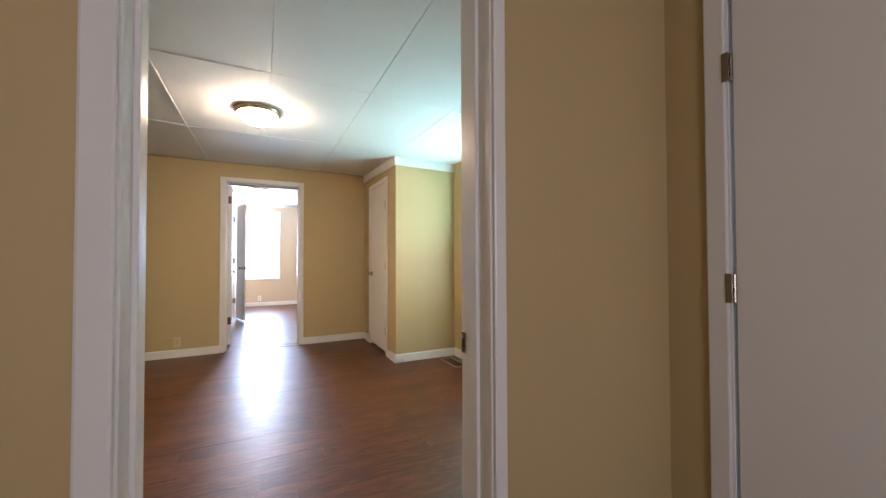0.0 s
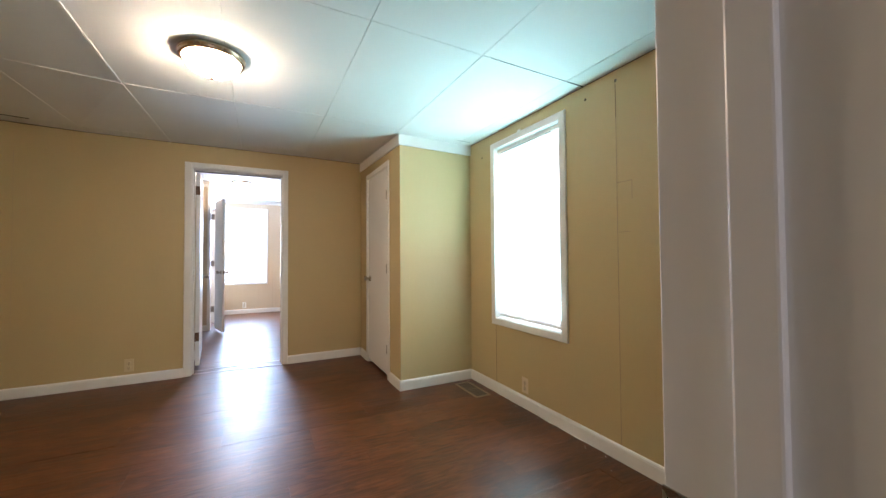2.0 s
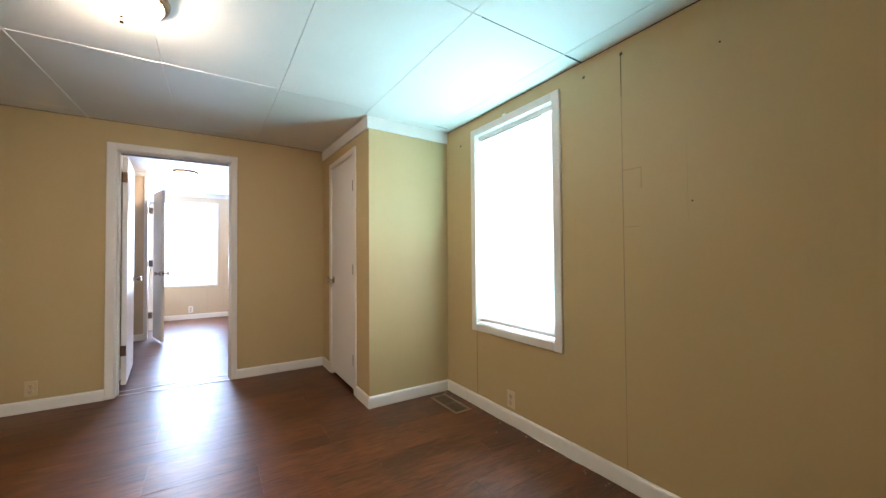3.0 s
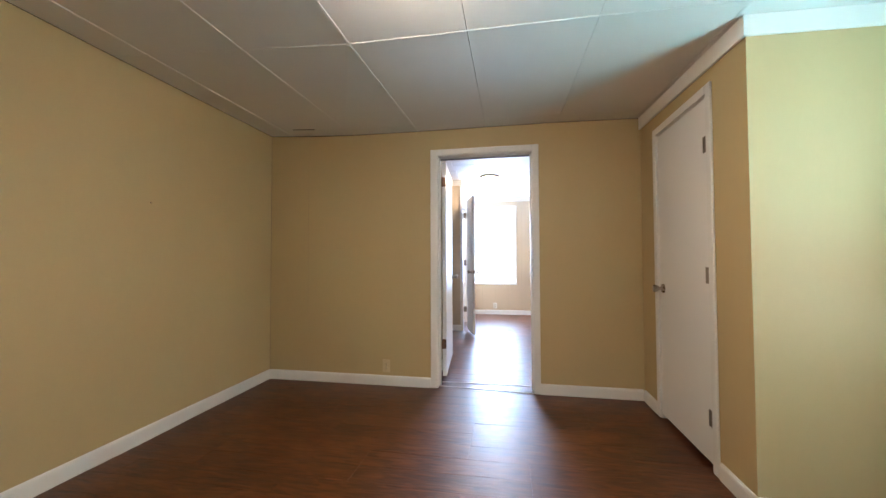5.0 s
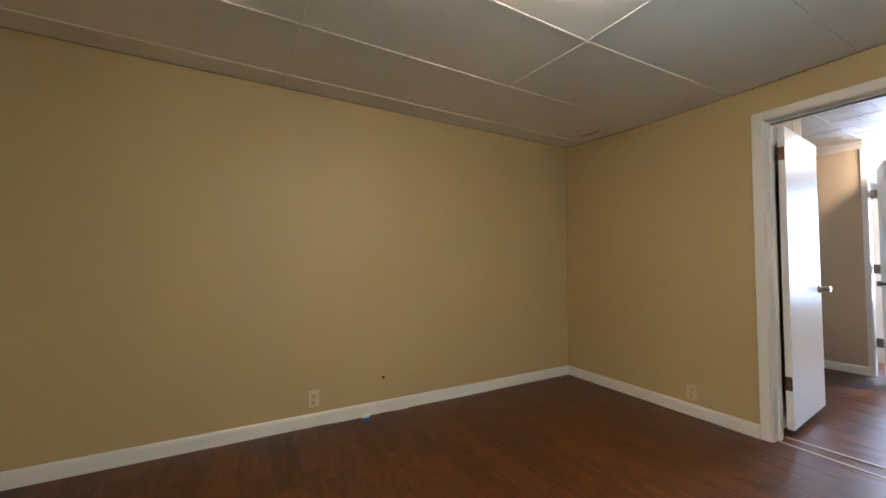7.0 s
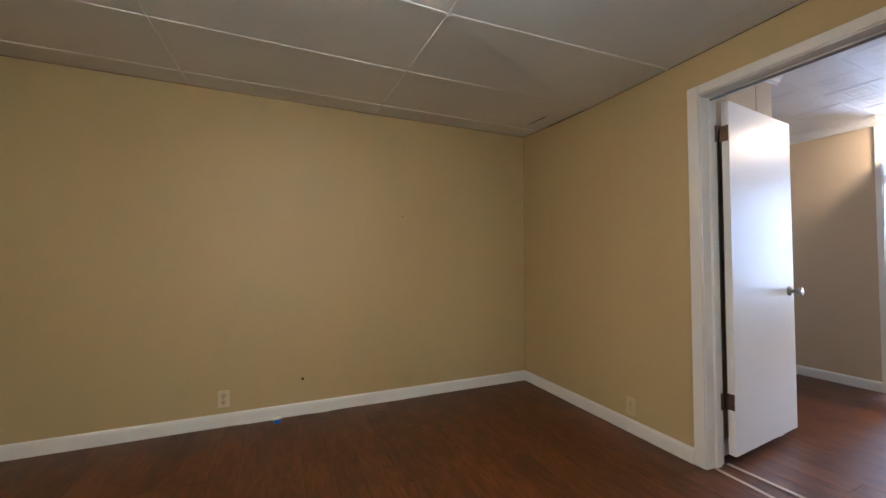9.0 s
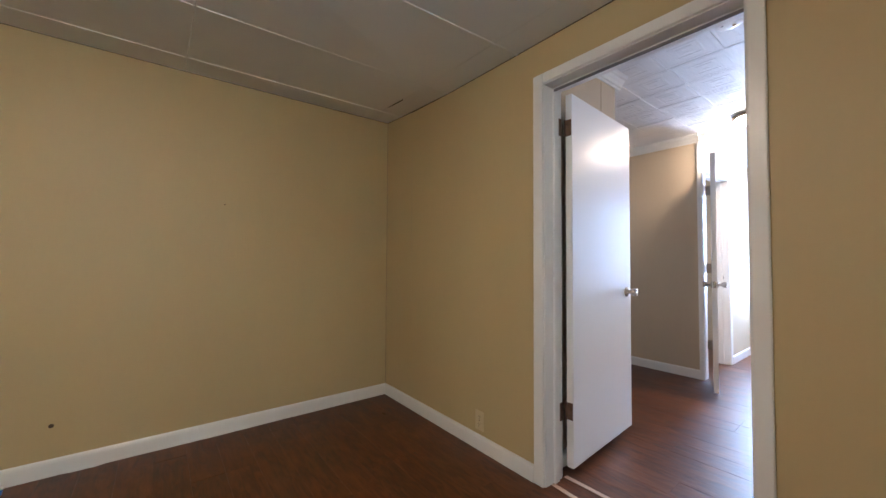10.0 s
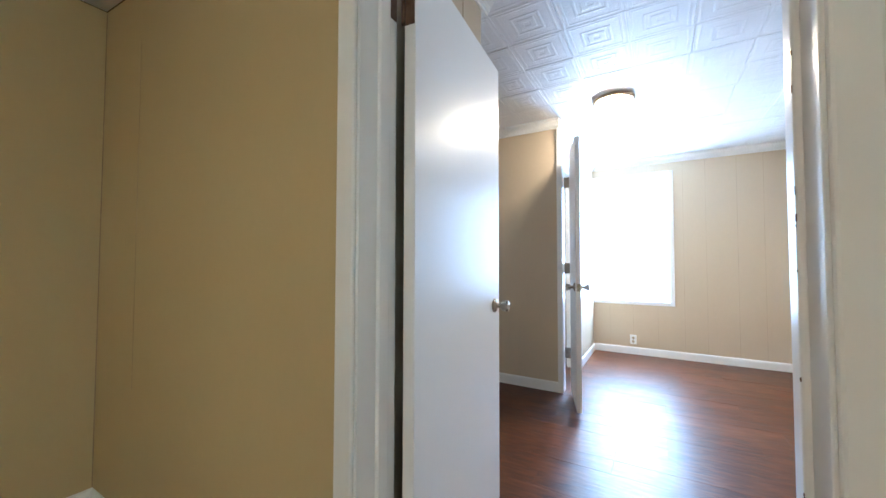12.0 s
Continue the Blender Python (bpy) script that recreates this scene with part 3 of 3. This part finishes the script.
door_1 = door("door_1", "white flush bedroom door standing open, with nickel knobs", pose(0.029, 5.503, 0, 0, 0, 94.6), 0.775, 0.055, 2.02, -1, 0.705, (1.84, 0.345), thick=0.037)
for z in (1.84, 0.345):
    part("hinge_leaf", block((0.0195, 5.452, z - 0.046), (0.0225, 5.482, z + 0.046), 0.0008, 1), BRONZE, frame_n, "brown jamb leaf of a hinge")
door_2 = door("door_2", "white flush inner door swung wide open", pose(-0.034, 8.0, 0, 0, 0, -73.9), 0.545, 0.035, 2.05, 1, 0.49, (1.82, 1.065, 0.33), hinge_mat=STEEL, knob_z=0.935, start=0.055)
for z in (1.82, 1.065, 0.33):
    part("hinge_leaf", block((-0.0765, 8.001, z - 0.045), (-0.036, 8.004, z + 0.045), 0.0008, 1), STEEL, frame_i, "metal jamb leaf of a hinge")
closet_door = door("door_3", "narrow white flush closet door, closed, with a nickel knob", pose(1.684, 4.349, 0, 0, 0, 90), 0.655, 0.035, 1.99, -1, 0.60, (1.74, 1.03, 0.27), hinge_mat=NICKEL, knob_z=0.915, knobs=(True, False), thick=0.034)
hall_door = door("door_4", "white flush hall door, closed, hung on nickel hinges", pose(1.729, 0.904, 0, 0, 0, -90), 0.748, 0.015, 2.027, 1, 0.69, (1.73, 1.03, 0.28), hinge_mat=NICKEL, knobs=(False, True))
for z in (1.73, 1.03, 0.28):
    part("hinge_plate", block((1.7130, 0.902, z - 0.046), (1.7160, 0.922, z + 0.046), 0.0008, 1), STEEL, frame_h, "dull metal hinge plate")
for z in (1.74, 1.03, 0.27):
    part("hinge_plate", block((0.008, -0.0005, z - 0.044), (0.041, 0.0022, z + 0.044), 0.0007, 1), STEEL, closet_door, "dull metal hinge plate")


# ---------------------------------------------------------------- windows
def window(name, axis, p_in, p_out, d, u0, u1, z0, z1, width, label):
    """Casing, lining, sash and pane round a clear opening; d is the sign in which the room lies, p_in the wall's room face."""
    w = thing(name, label, "window", kind="structure")

    def c(u, p, z):
        return (u, p, z) if axis == "y" else (p, u, z)
    pi, po = p_in + d * 0.001, p_out
    j = 0.015
    for a, b in ((u0 - j, u0), (u1, u1 + j)):
        part("lining", block(c(a, pi, z0 - j), c(b, po, z1 + j), 0.001), TRIM, w)
    for a, b in ((z0 - j, z0), (z1, z1 + j)):
        part("lining", block(c(u0, pi, a), c(u1, po, b), 0.001), TRIM, w)
    pa, pb = p_in, p_in + d * 0.016
    a0, a1, b0, b1 = u0 - width, u0 - 0.004, u1 + 0.004, u1 + width
    zb, zt = z0 - width, z1 + width
    for a, b in ((a0, a1), (b0, b1)):
        part("casing", block(c(a, pa, zb), c(b, pb, zt), 0.004), TRIM, w)
    for a, b in ((zb, z0 - 0.004), (z1 + 0.004, zt)):
        part("casing", block(c(a1 + 0.0003, pa, a), c(b0 - 0.0003, pb, b), 0.004), TRIM, w)
    q0, q1 = p_in - d * 0.085, p_in - d * 0.115
    s = 0.035
    for a, b in ((u0, u0 + s), (u1 - s, u1)):
        part("sash", block(c(a, q0, z0), c(b, q1, z1), 0.003), TRIM, w)
    for a, b in ((z0, z0 + s), (z1 - s, z1)):
        part("sash", block(c(u0 + s, q0, a), c(u1 - s, q1, b), 0.003), TRIM, w)
    for a, b in ((z0 + s, z1 - s),):
        g = part("pane", block(c(u0 + s, q0 - d * 0.012, a), c(u1 - s, q0 - d * 0.016, b)), PANE, w)
        g.visible_shadow = False
    return w


def roller_shade(axis, p, d, u0, u1, z0, z1, gap=False):
    """A drawn white shade: cloth, head tube and bottom bar."""
    r = thing("roller_shade", "drawn white cloth window shade, glowing with daylight", "shade")

    def c(u, q, z):
        return (u, q, z) if axis == "y" else (q, u, z)
    part("cloth", block(c(u0 + 0.006, p, z0 + 0.02), c(u1 - 0.006, p + d * 0.001, z1 - 0.02)), FABRIC, r)
    part("bottom_bar", block(c(u0 + 0.004, p - d * 0.004, z0 + 0.012), c(u1 - 0.004, p + d * 0.010, z0 + 0.032), 0.003), WHITE_PLASTIC, r)
    part("head_rail", block(c(u0 + 0.002, p - d * 0.012, z1 - 0.035), c(u1 - 0.002, p + d * 0.022, z1 - 0.003), 0.004), WHITE_PLASTIC, r)
    if gap:
        part("gap", block(c(u0 + 0.10, p + d * 0.0205, z1 - 0.038), c(u1 - 0.04, p + d * 0.0225, z1 - 0.034)), DARK, r, "thin dark slit under the head rail")


window("window_1", "x", E, 2.54, -1, 2.85, 3.59, 0.63, 2.045, 0.058, "white framed bedroom window with the shade drawn")
roller_shade("x", 2.428, -1, 2.85, 3.59, 0.63, 2.045, True)
window("window_2", "y", FR_N, 9.87, -1, -0.075, 0.745, 0.65, 2.15, 0.048, "white framed front window, bright with daylight")
roller_shade("y", 9.788, -1, -0.075, 0.745, 0.65, 2.15)
setting("backdrop_bedroom", block((3.0, 2.3, -0.2), (3.02, 4.2, 2.5)), DAY, "bright daylight outside the bedroom window", "backdrop")
setting("backdrop_front", block((-0.8, 10.4, -0.2), (1.5, 10.42, 2.5)), DAY, "bright daylight outside the front window", "backdrop")
# Invented hall window, never in view, made for the hall fill lamp.
window("added_window_hall", "y", -1.70, -1.84, 1, 0.065, 0.935, 0.715, 1.985, 0.058, "white framed hall window, unseen, added to light the hall")

# Unseen window, added as the opening for the alcove fill.
window("added_window_alcove", "x", -2.10, -2.24, 1, 6.675, 7.425, 0.775, 2.025, 0.055, "white framed alcove window, unseen, added to let in fill light")
# Unseen window, added to go with the inner room's fill lamp.
window("added_window_inner", "x", -2.10, -2.24, 1, 8.475, 9.225, 0.775, 2.025, 0.055, "white framed window of the inner room, unseen, added for fill light")


# ---------------------------------------------------------------- lamps
def ceiling_light(x, y, z, tilt, bulb, r=0.158, label="round flush ceiling light with bronze rim, lit", flat=1.0):
    """A flush mount: stepped metal pan, lit glass bowl and finial."""
    t = thing("ceiling_light", label, "ceiling light", "ceiling lights", pose(x, y, z, 0, tilt, 0) @ Matrix.Diagonal((1, 1, flat, 1)))
    part("pan", lathe([(0.10, 0.0), (r * 0.93, 0.0), (r * 0.98, -0.004), (r, -0.012), (r * 0.985, -0.02), (r * 0.95, -0.024), (r * 0.955, -0.029), (r * 0.93, -0.035),
                       (r * 0.87, -0.038), (r * 0.84, -0.036), (r * 0.83, -0.030), (0.10, -0.028)], 64), RING, t, "stepped bronze metal rim")
    prof = [(r * 0.828 * math.cos(a), -0.034 - 0.074 * math.sin(a)) for a in [i * math.pi / 2 / 12 for i in range(13)]]
    part("bowl", lathe(prof, 56), bulb, t, "frosted glass bowl, lit")
    part("finial", lathe([(0.016, -0.105), (0.016, -0.109), (0.008, -0.113), (0.0075, -0.117), (0.0115, -0.123), (0.009, -0.131), (0.0, -0.134)], 20), RING, t)
    return t


ceiling_light(0.37, 3.295, ceil_z(0.37, 3.295) - 0.001, 0, BULB)
ceiling_light(0.36, 7.73, 2.368, 0, BULB_FAR, 0.15, "round flush ceiling light in the front room, lit", 0.7)


# ---------------------------------------------------------------- small things
def outlet(m, face, label, inset=None):
    """A wall plate, its two sockets with slots, and the middle screw; local y points into the room."""
    t = thing("wall_outlet", label, "outlet", "wall outlets", m)
    part("plate", block((-0.035, 0.0, -0.057), (0.035, 0.0055, 0.057), 0.0025), face, t)
    for z in (0.0215, -0.0215):
        s = part("socket", lathe([(0.0, 0.0), (0.0168, 0.0), (0.0168, 0.0018), (0.0158, 0.0024), (0.0, 0.0024)], 20, pose(0, 0.0052, z, -90, 0, 0)), inset or SOCKET, t, "" if inset else "darker socket face")
        for x in (-0.0062, 0.0062):
            part("slot", block((x - 0.0013, 0.0066, z - 0.001), (x + 0.0013, 0.0082, z + 0.0075)), SLOT, s)
        part("slot", block((-0.0024, 0.0066, z - 0.0105), (0.0024, 0.0082, z - 0.006)), SLOT, s)
    part("screw", lathe([(0.0, 0.0), (0.0034, 0.0), (0.003, 0.0012), (0.0, 0.0014)], 12, pose(0, 0.0055, 0, -90, 0, 0)), NICKEL, t)
    return t


outlet(pose(W, 2.876, 0.186, 0, 0, -90), IVORY, "ivory duplex outlet on the tan wall near the floor")
outlet(pose(-0.452, N, 0.172, 0, 0, 180), PAINTED, "duplex outlet painted over in wall colour beside the doorway", PAINTED)
outlet(pose(E, 3.235, 0.168, 0, 0, 90), IVORY, "ivory duplex outlet below the window")
outlet(pose(0.355, FR_N, 0.176, 0, 0, 180), WHITE_PLASTIC, "white duplex outlet under the front window")


def floor_vent(x0, x1, y0, y1):
    """A floor register: a bevelled rim round a row of thin slats over a dark duct."""
    t = thing("floor_vent", "brown metal floor register with thin slats", "vent")
    r = 0.02
    part("duct", block((x0 + r, y0 + r, 0.0012), (x1 - r, y1 - r, 0.0022)), DARK, t)
    for a, b in (((x0, y0), (x1, y0 + r)), ((x0, y1 - r), (x1, y1)), ((x0, y0 + r), (x0 + r, y1 - r)), ((x1 - r, y0 + r), (x1, y1 - r))):
        part("rim", block((*a, 0.001), (*b, 0.006), 0.0018), VENT, t)
    ym = (y0 + y1) / 2
    part("bar", block((x0 + r, ym - 0.004, 0.0015), (x1 - r, ym + 0.004, 0.0055), 0.001), VENT, t)
    n = 11
    for i in range(n):
        x = x0 + r + (i + 0.5) * (x1 - x0 - 2 * r) / n
        for c, d in ((y0 + r, ym - 0.004), (ym + 0.004, y1 - r)):
            bm = block((-0.0008, c, -0.003), (0.0008, d, 0.003))
            bm.transform(pose(x, 0, 0.0042, 0, 20, 0))
            part("slat", bm, SLAT, t)


floor_vent(2.165, 2.31, 3.57, 3.935)

cap = thing("bottle_cap", "small blue and white plastic cap lying on the floor", "cap", m=pose(-1.502, 3.212, 0.0188, 192, 0, -62) @ Matrix.Scale(2.1, 4))
part("shell", lathe([(0.0, 0.006), (0.0110, 0.006), (0.0122, 0.004), (0.0145, -0.007), (0.012, -0.007), (0.0105, 0.003), (0.0, 0.003)], 26), BLUE, cap)
part("lid", lathe([(0.0, -0.0072), (0.0150, -0.0072), (0.0152, -0.0105), (0.014, -0.0122), (0.0, -0.0122)], 26), WHITE_PLASTIC, cap, "flat white plastic top")

smoke = thing("smoke_detector", "round white smoke detector on the tiled ceiling", "smoke detector", m=pose(0.61, 6.07, 2.366))
part("base", lathe([(0.0, 0.0), (0.066, 0.0), (0.066, -0.008), (0.060, -0.012), (0.0, -0.012)], 36), WHITE_PLASTIC, smoke)
part("cover", lathe([(0.058, -0.012), (0.058, -0.022), (0.050, -0.030), (0.030, -0.034), (0.0, -0.034)], 36), WHITE_PLASTIC, smoke)
part("button", lathe([(0.010, -0.033), (0.010, -0.037), (0.0, -0.0375)], 16, pose(0.02, 0.01, 0)), IVORY, smoke)
part("slot", block((-0.03, -0.025, -0.0335), (-0.02, -0.02, -0.0345)), DARK, smoke)


def threshold_strip(y0a, y0b, w, h, label):
    """A flat strip nailed across the doorway, not quite square to it."""
    bm = bmesh.new()
    box(bm, (0.0, -w / 2, 0.0), (1.0, w / 2, h), 0.0015)
    for v in bm.verts:
        v.co = Vector((0.021 + v.co.x * 0.806, y0a + (y0b - y0a) * v.co.x + v.co.y, 0.0015 + v.co.z))
    setting("trim_threshold", bm, STRIP, label, "threshold")


threshold_strip(5.395, 5.345, 0.024, 0.003, "thin light strip across the doorway floor")
threshold_strip(5.505, 5.52, 0.024, 0.003, "thin light strip across the doorway floor")


setting("trim_corner_bead", block((W - 0.001, N - 0.003, 0.088), (W + 0.003, N + 0.001, 2.30), 0.0009), SHADE, "thin bead down the corner of two panel walls", "trim")
for y0, y1, z in ((2.325, 2.425, 1.548), (2.343, 2.41, 1.269)):
    setting("trim_scratch", block((E - 0.0012, y0, z), (E + 0.002, y1, z + 0.0025)), SHADE, "short scratch across the painted panel", "trim")


def paint_chips():
    """Brown chips where the white paint has flaked off the edge of the door stop."""
    bm = bmesh.new()
    rnd = random.Random(5)
    for i in range(30):
        z = rnd.uniform(0.25, 1.75)
        hgt = rnd.uniform(0.003, 0.014)
        w = rnd.uniform(0.001, 0.0022)
        box(bm, (0.8163, 5.4042, z), (0.8163 + w, 5.4066, z + hgt), 0.0004, 1)
    tagged(part("paint_chips", bm, BRONZE), "brown chips in the white door stop paint", "chips", "", "stuff")


paint_chips()


def wall_mark(name, label, category, m, bm, mat):
    t = part(name, bm, mat)
    t.matrix_world = m
    return tagged(t, label, category)


wall_mark("wall_hole", "small dark hole in the tan wall", "hole", pose(W, 3.376, 0.257, 0, 90, 0), lathe([(0.0, 0.0012), (0.009, 0.0012), (0.011, 0.0), (0.0, -0.001)], 14), JOINT)
for y, z in ((2.633, 2.105), (2.418, 2.132), (3.80, 2.03)):
    wall_mark("nail_hole", "small dark nail hole high on the tan wall", "hole", pose(E, y, z, 0, -90, 0), lathe([(0.0, 0.0014), (0.006, 0.0014), (0.009, 0.0), (0.0, -0.001)], 9), JOINT)
wall_mark("nail", "tiny nail stuck in the tan wall", "nail", pose(W, 4.132, 1.486, 0, 90, 0), lathe([(0.0022, -0.002), (0.0022, 0.006), (0.004, 0.0065), (0.004, 0.0085), (0.0, 0.009)], 10), BRONZE)
for y, z in ((2.0, 1.98), (2.11, 1.36)):
    wall_mark("nail", "tiny nail stuck in the tan wall", "nail", pose(E, y, z, 0, -90, 0), lathe([(0.0022, -0.002), (0.0022, 0.006), (0.004, 0.0065), (0.004, 0.0085), (0.0, 0.009)], 10), BRONZE)
wall_mark("curtain_hook", "small white curtain bracket above the window", "bracket", pose(E, 3.275, 2.112), block((-0.006, -0.016, -0.006), (0.0, 0.016, 0.010), 0.002), WHITE_PLASTIC)


def scuff(x, y, length, width, turn, label):
    """A thin dark smudge on the planks, ragged round its edge."""
    bm = bmesh.new()
    rnd = random.Random(int(x * 100))
    ring = []
    for k in range(14):
        a, q = k * math.pi / 7, rnd.uniform(0.7, 1.15)
        ring.append(bm.verts.new((length / 2 * q * math.cos(a), width / 2 * q * math.sin(a), 0.0)))
    top = bm.verts.new((0, 0, 0.0008))
    for k in range(14):
        bm.faces.new((ring[k], ring[(k + 1) % 14], top))
    wall_mark("scuff_mark", label, "scuff", pose(x, y, 0.0014, 0, 0, turn), bm, JOINT)


scuff(-1.25, 5.13, 0.055, 0.022, 8, "small dark scuff on the plank floor near the corner")
scuff(0.705, 8.53, 0.03, 0.018, 70, "small dark scuff on the front room floor")


def paint_smear(a, b, out, w, seed):
    """A ragged bead of white paint where a baseboard meets the floor."""
    bm = bmesh.new()
    rnd = random.Random(seed)
    n = 22
    va, vb, vo = Vector((*a, 0.0012)), Vector((*b, 0.0012)), Vector((*out, 0))
    rows = []
    for i in range(n + 1):
        t = i / n
        d = w * math.sin(math.pi * t) ** 0.6 * rnd.uniform(0.35, 1.0)
        p = va.lerp(vb, t)
        rows.append((bm.verts.new(p), bm.verts.new(p + vo * d * 0.6 + Vector((0, 0, 0.0025))), bm.verts.new(p + vo * d)))
    for q, k in zip(rows, rows[1:]):
        for i in range(2):
            f = bm.faces.new((q[i], q[i + 1], k[i + 1], k[i]))
            f.smooth = True
    bmesh.ops.recalc_face_normals(bm, faces=bm.faces)
    setting("trim_paint_smear", bm, TRIM, "ragged white paint along the foot of the baseboard", "trim")


for a, b, w, k in (((W + 0.012, 2.95), (W + 0.012, 3.22), 0.020, 1), ((W + 0.012, 3.42), (W + 0.012, 3.60), 0.016, 2), ((W + 0.012, 3.75), (W + 0.012, 4.45), 0.010, 3)):
    paint_smear(a, b, (1, 0), w, k)
for a, b, w, k in (((E - 0.012, 2.55), (E - 0.012, 3.15), 0.012, 4), ((E - 0.012, 3.2), (E - 0.012, 3.6), 0.008, 5)):
    paint_smear(a, b, (-1, 0), w, k)


def paint_flecks():
    """Flakes of white paint on the floor below the window wall and round the register."""
    bm = bmesh.new()
    rnd = random.Random(12)
    for i in range(26):
        x = E - 0.03 - abs(rnd.gauss(0, 0.05))
        y = rnd.uniform(2.2, 4.0)
        s = rnd.uniform(0.0015, 0.0045)
        ring = [bm.verts.new((x + s * rnd.uniform(0.6, 1.3) * math.cos(a), y + s * rnd.uniform(0.6, 1.3) * math.sin(a), 0.0016)) for a in (0, 1.3, 2.5, 3.8, 5.1)]
        top = bm.verts.new((x, y, 0.0026))
        for k in range(5):
            bm.faces.new((ring[k], ring[(k + 1) % 5], top))
    tagged(part("paint_flecks", bm, TRIM), "tiny white paint flecks on the dark floor", "debris", "", "stuff")


paint_flecks()

# ---------------------------------------------------------------- floors, plank by plank
def plank_mesh(length, width):
    bm = block((-length / 2, -width / 2, -0.004), (length / 2, width / 2, 0.0), 0.0)
    top = [e for e in bm.edges if all(v.co.z > -0.001 for v in e.verts)]
    bmesh.ops.bevel(bm, geom=top, offset=0.0003, segments=1, affect="EDGES")
    return mesh_of("plank", bm, PLANK)


PL, PW = 0.914, 0.152
FULL = plank_mesh(PL - 0.0004, PW - 0.0004)


def plank_floor(name, label, x0, x1, y0, y1, seed):
    """A dark bed with planks along x, in rows whose ends are staggered."""
    f = setting(name, block((x0, y0, -0.10), (x1, y1, -0.004)), CONCRETE, label, "floor")
    rnd = random.Random(seed)
    cut = {}
    y, row = math.floor(y0 / PW) * PW, 0
    while y < y1 - 1e-4:
        ya, yb = max(y, y0), min(y + PW, y1)
        x = x0 - rnd.choice((0.15, 0.33, 0.52, 0.70, 0.86)) * PL
        while x < x1 - 1e-4:
            xa, xb = max(x, x0), min(x + PL, x1)
            x += PL
            if xb - xa < 0.03 or yb - ya < 0.01:
                continue
            key = (round(xb - xa, 3), round(yb - ya, 3))
            if key == (PL, PW):
                me = FULL
            else:
                me = cut.get(key) or plank_mesh(key[0] - 0.0004, key[1] - 0.0004)
                cut[key] = me
            ob = new("plank", me)
            ob.parent = f
            lift = rnd.choice((-0.13, 0.13)) if rnd.random() < 0.1 and xb - xa > 0.5 else rnd.uniform(-0.02, 0.02)
            ob.matrix_world = pose((xa + xb) / 2, (ya + yb) / 2, rnd.uniform(-0.0004, 0.0004), rnd.uniform(-0.08, 0.08), lift, 0)
        y += PW


plank_floor("floor", "dark red-brown wood-look plank floor with a soft shine", W - 0.1, E + 0.1, HALL_N, 5.41, 1)
plank_floor("floor_hall", "dark red-brown wood-look plank floor of the hall", -0.8, 1.95, -1.8, HALL_N, 2)
plank_floor("floor_front", "dark red-brown wood-look plank floor of the front room", -2.2, E + 0.1, 5.41, 9.85, 3)
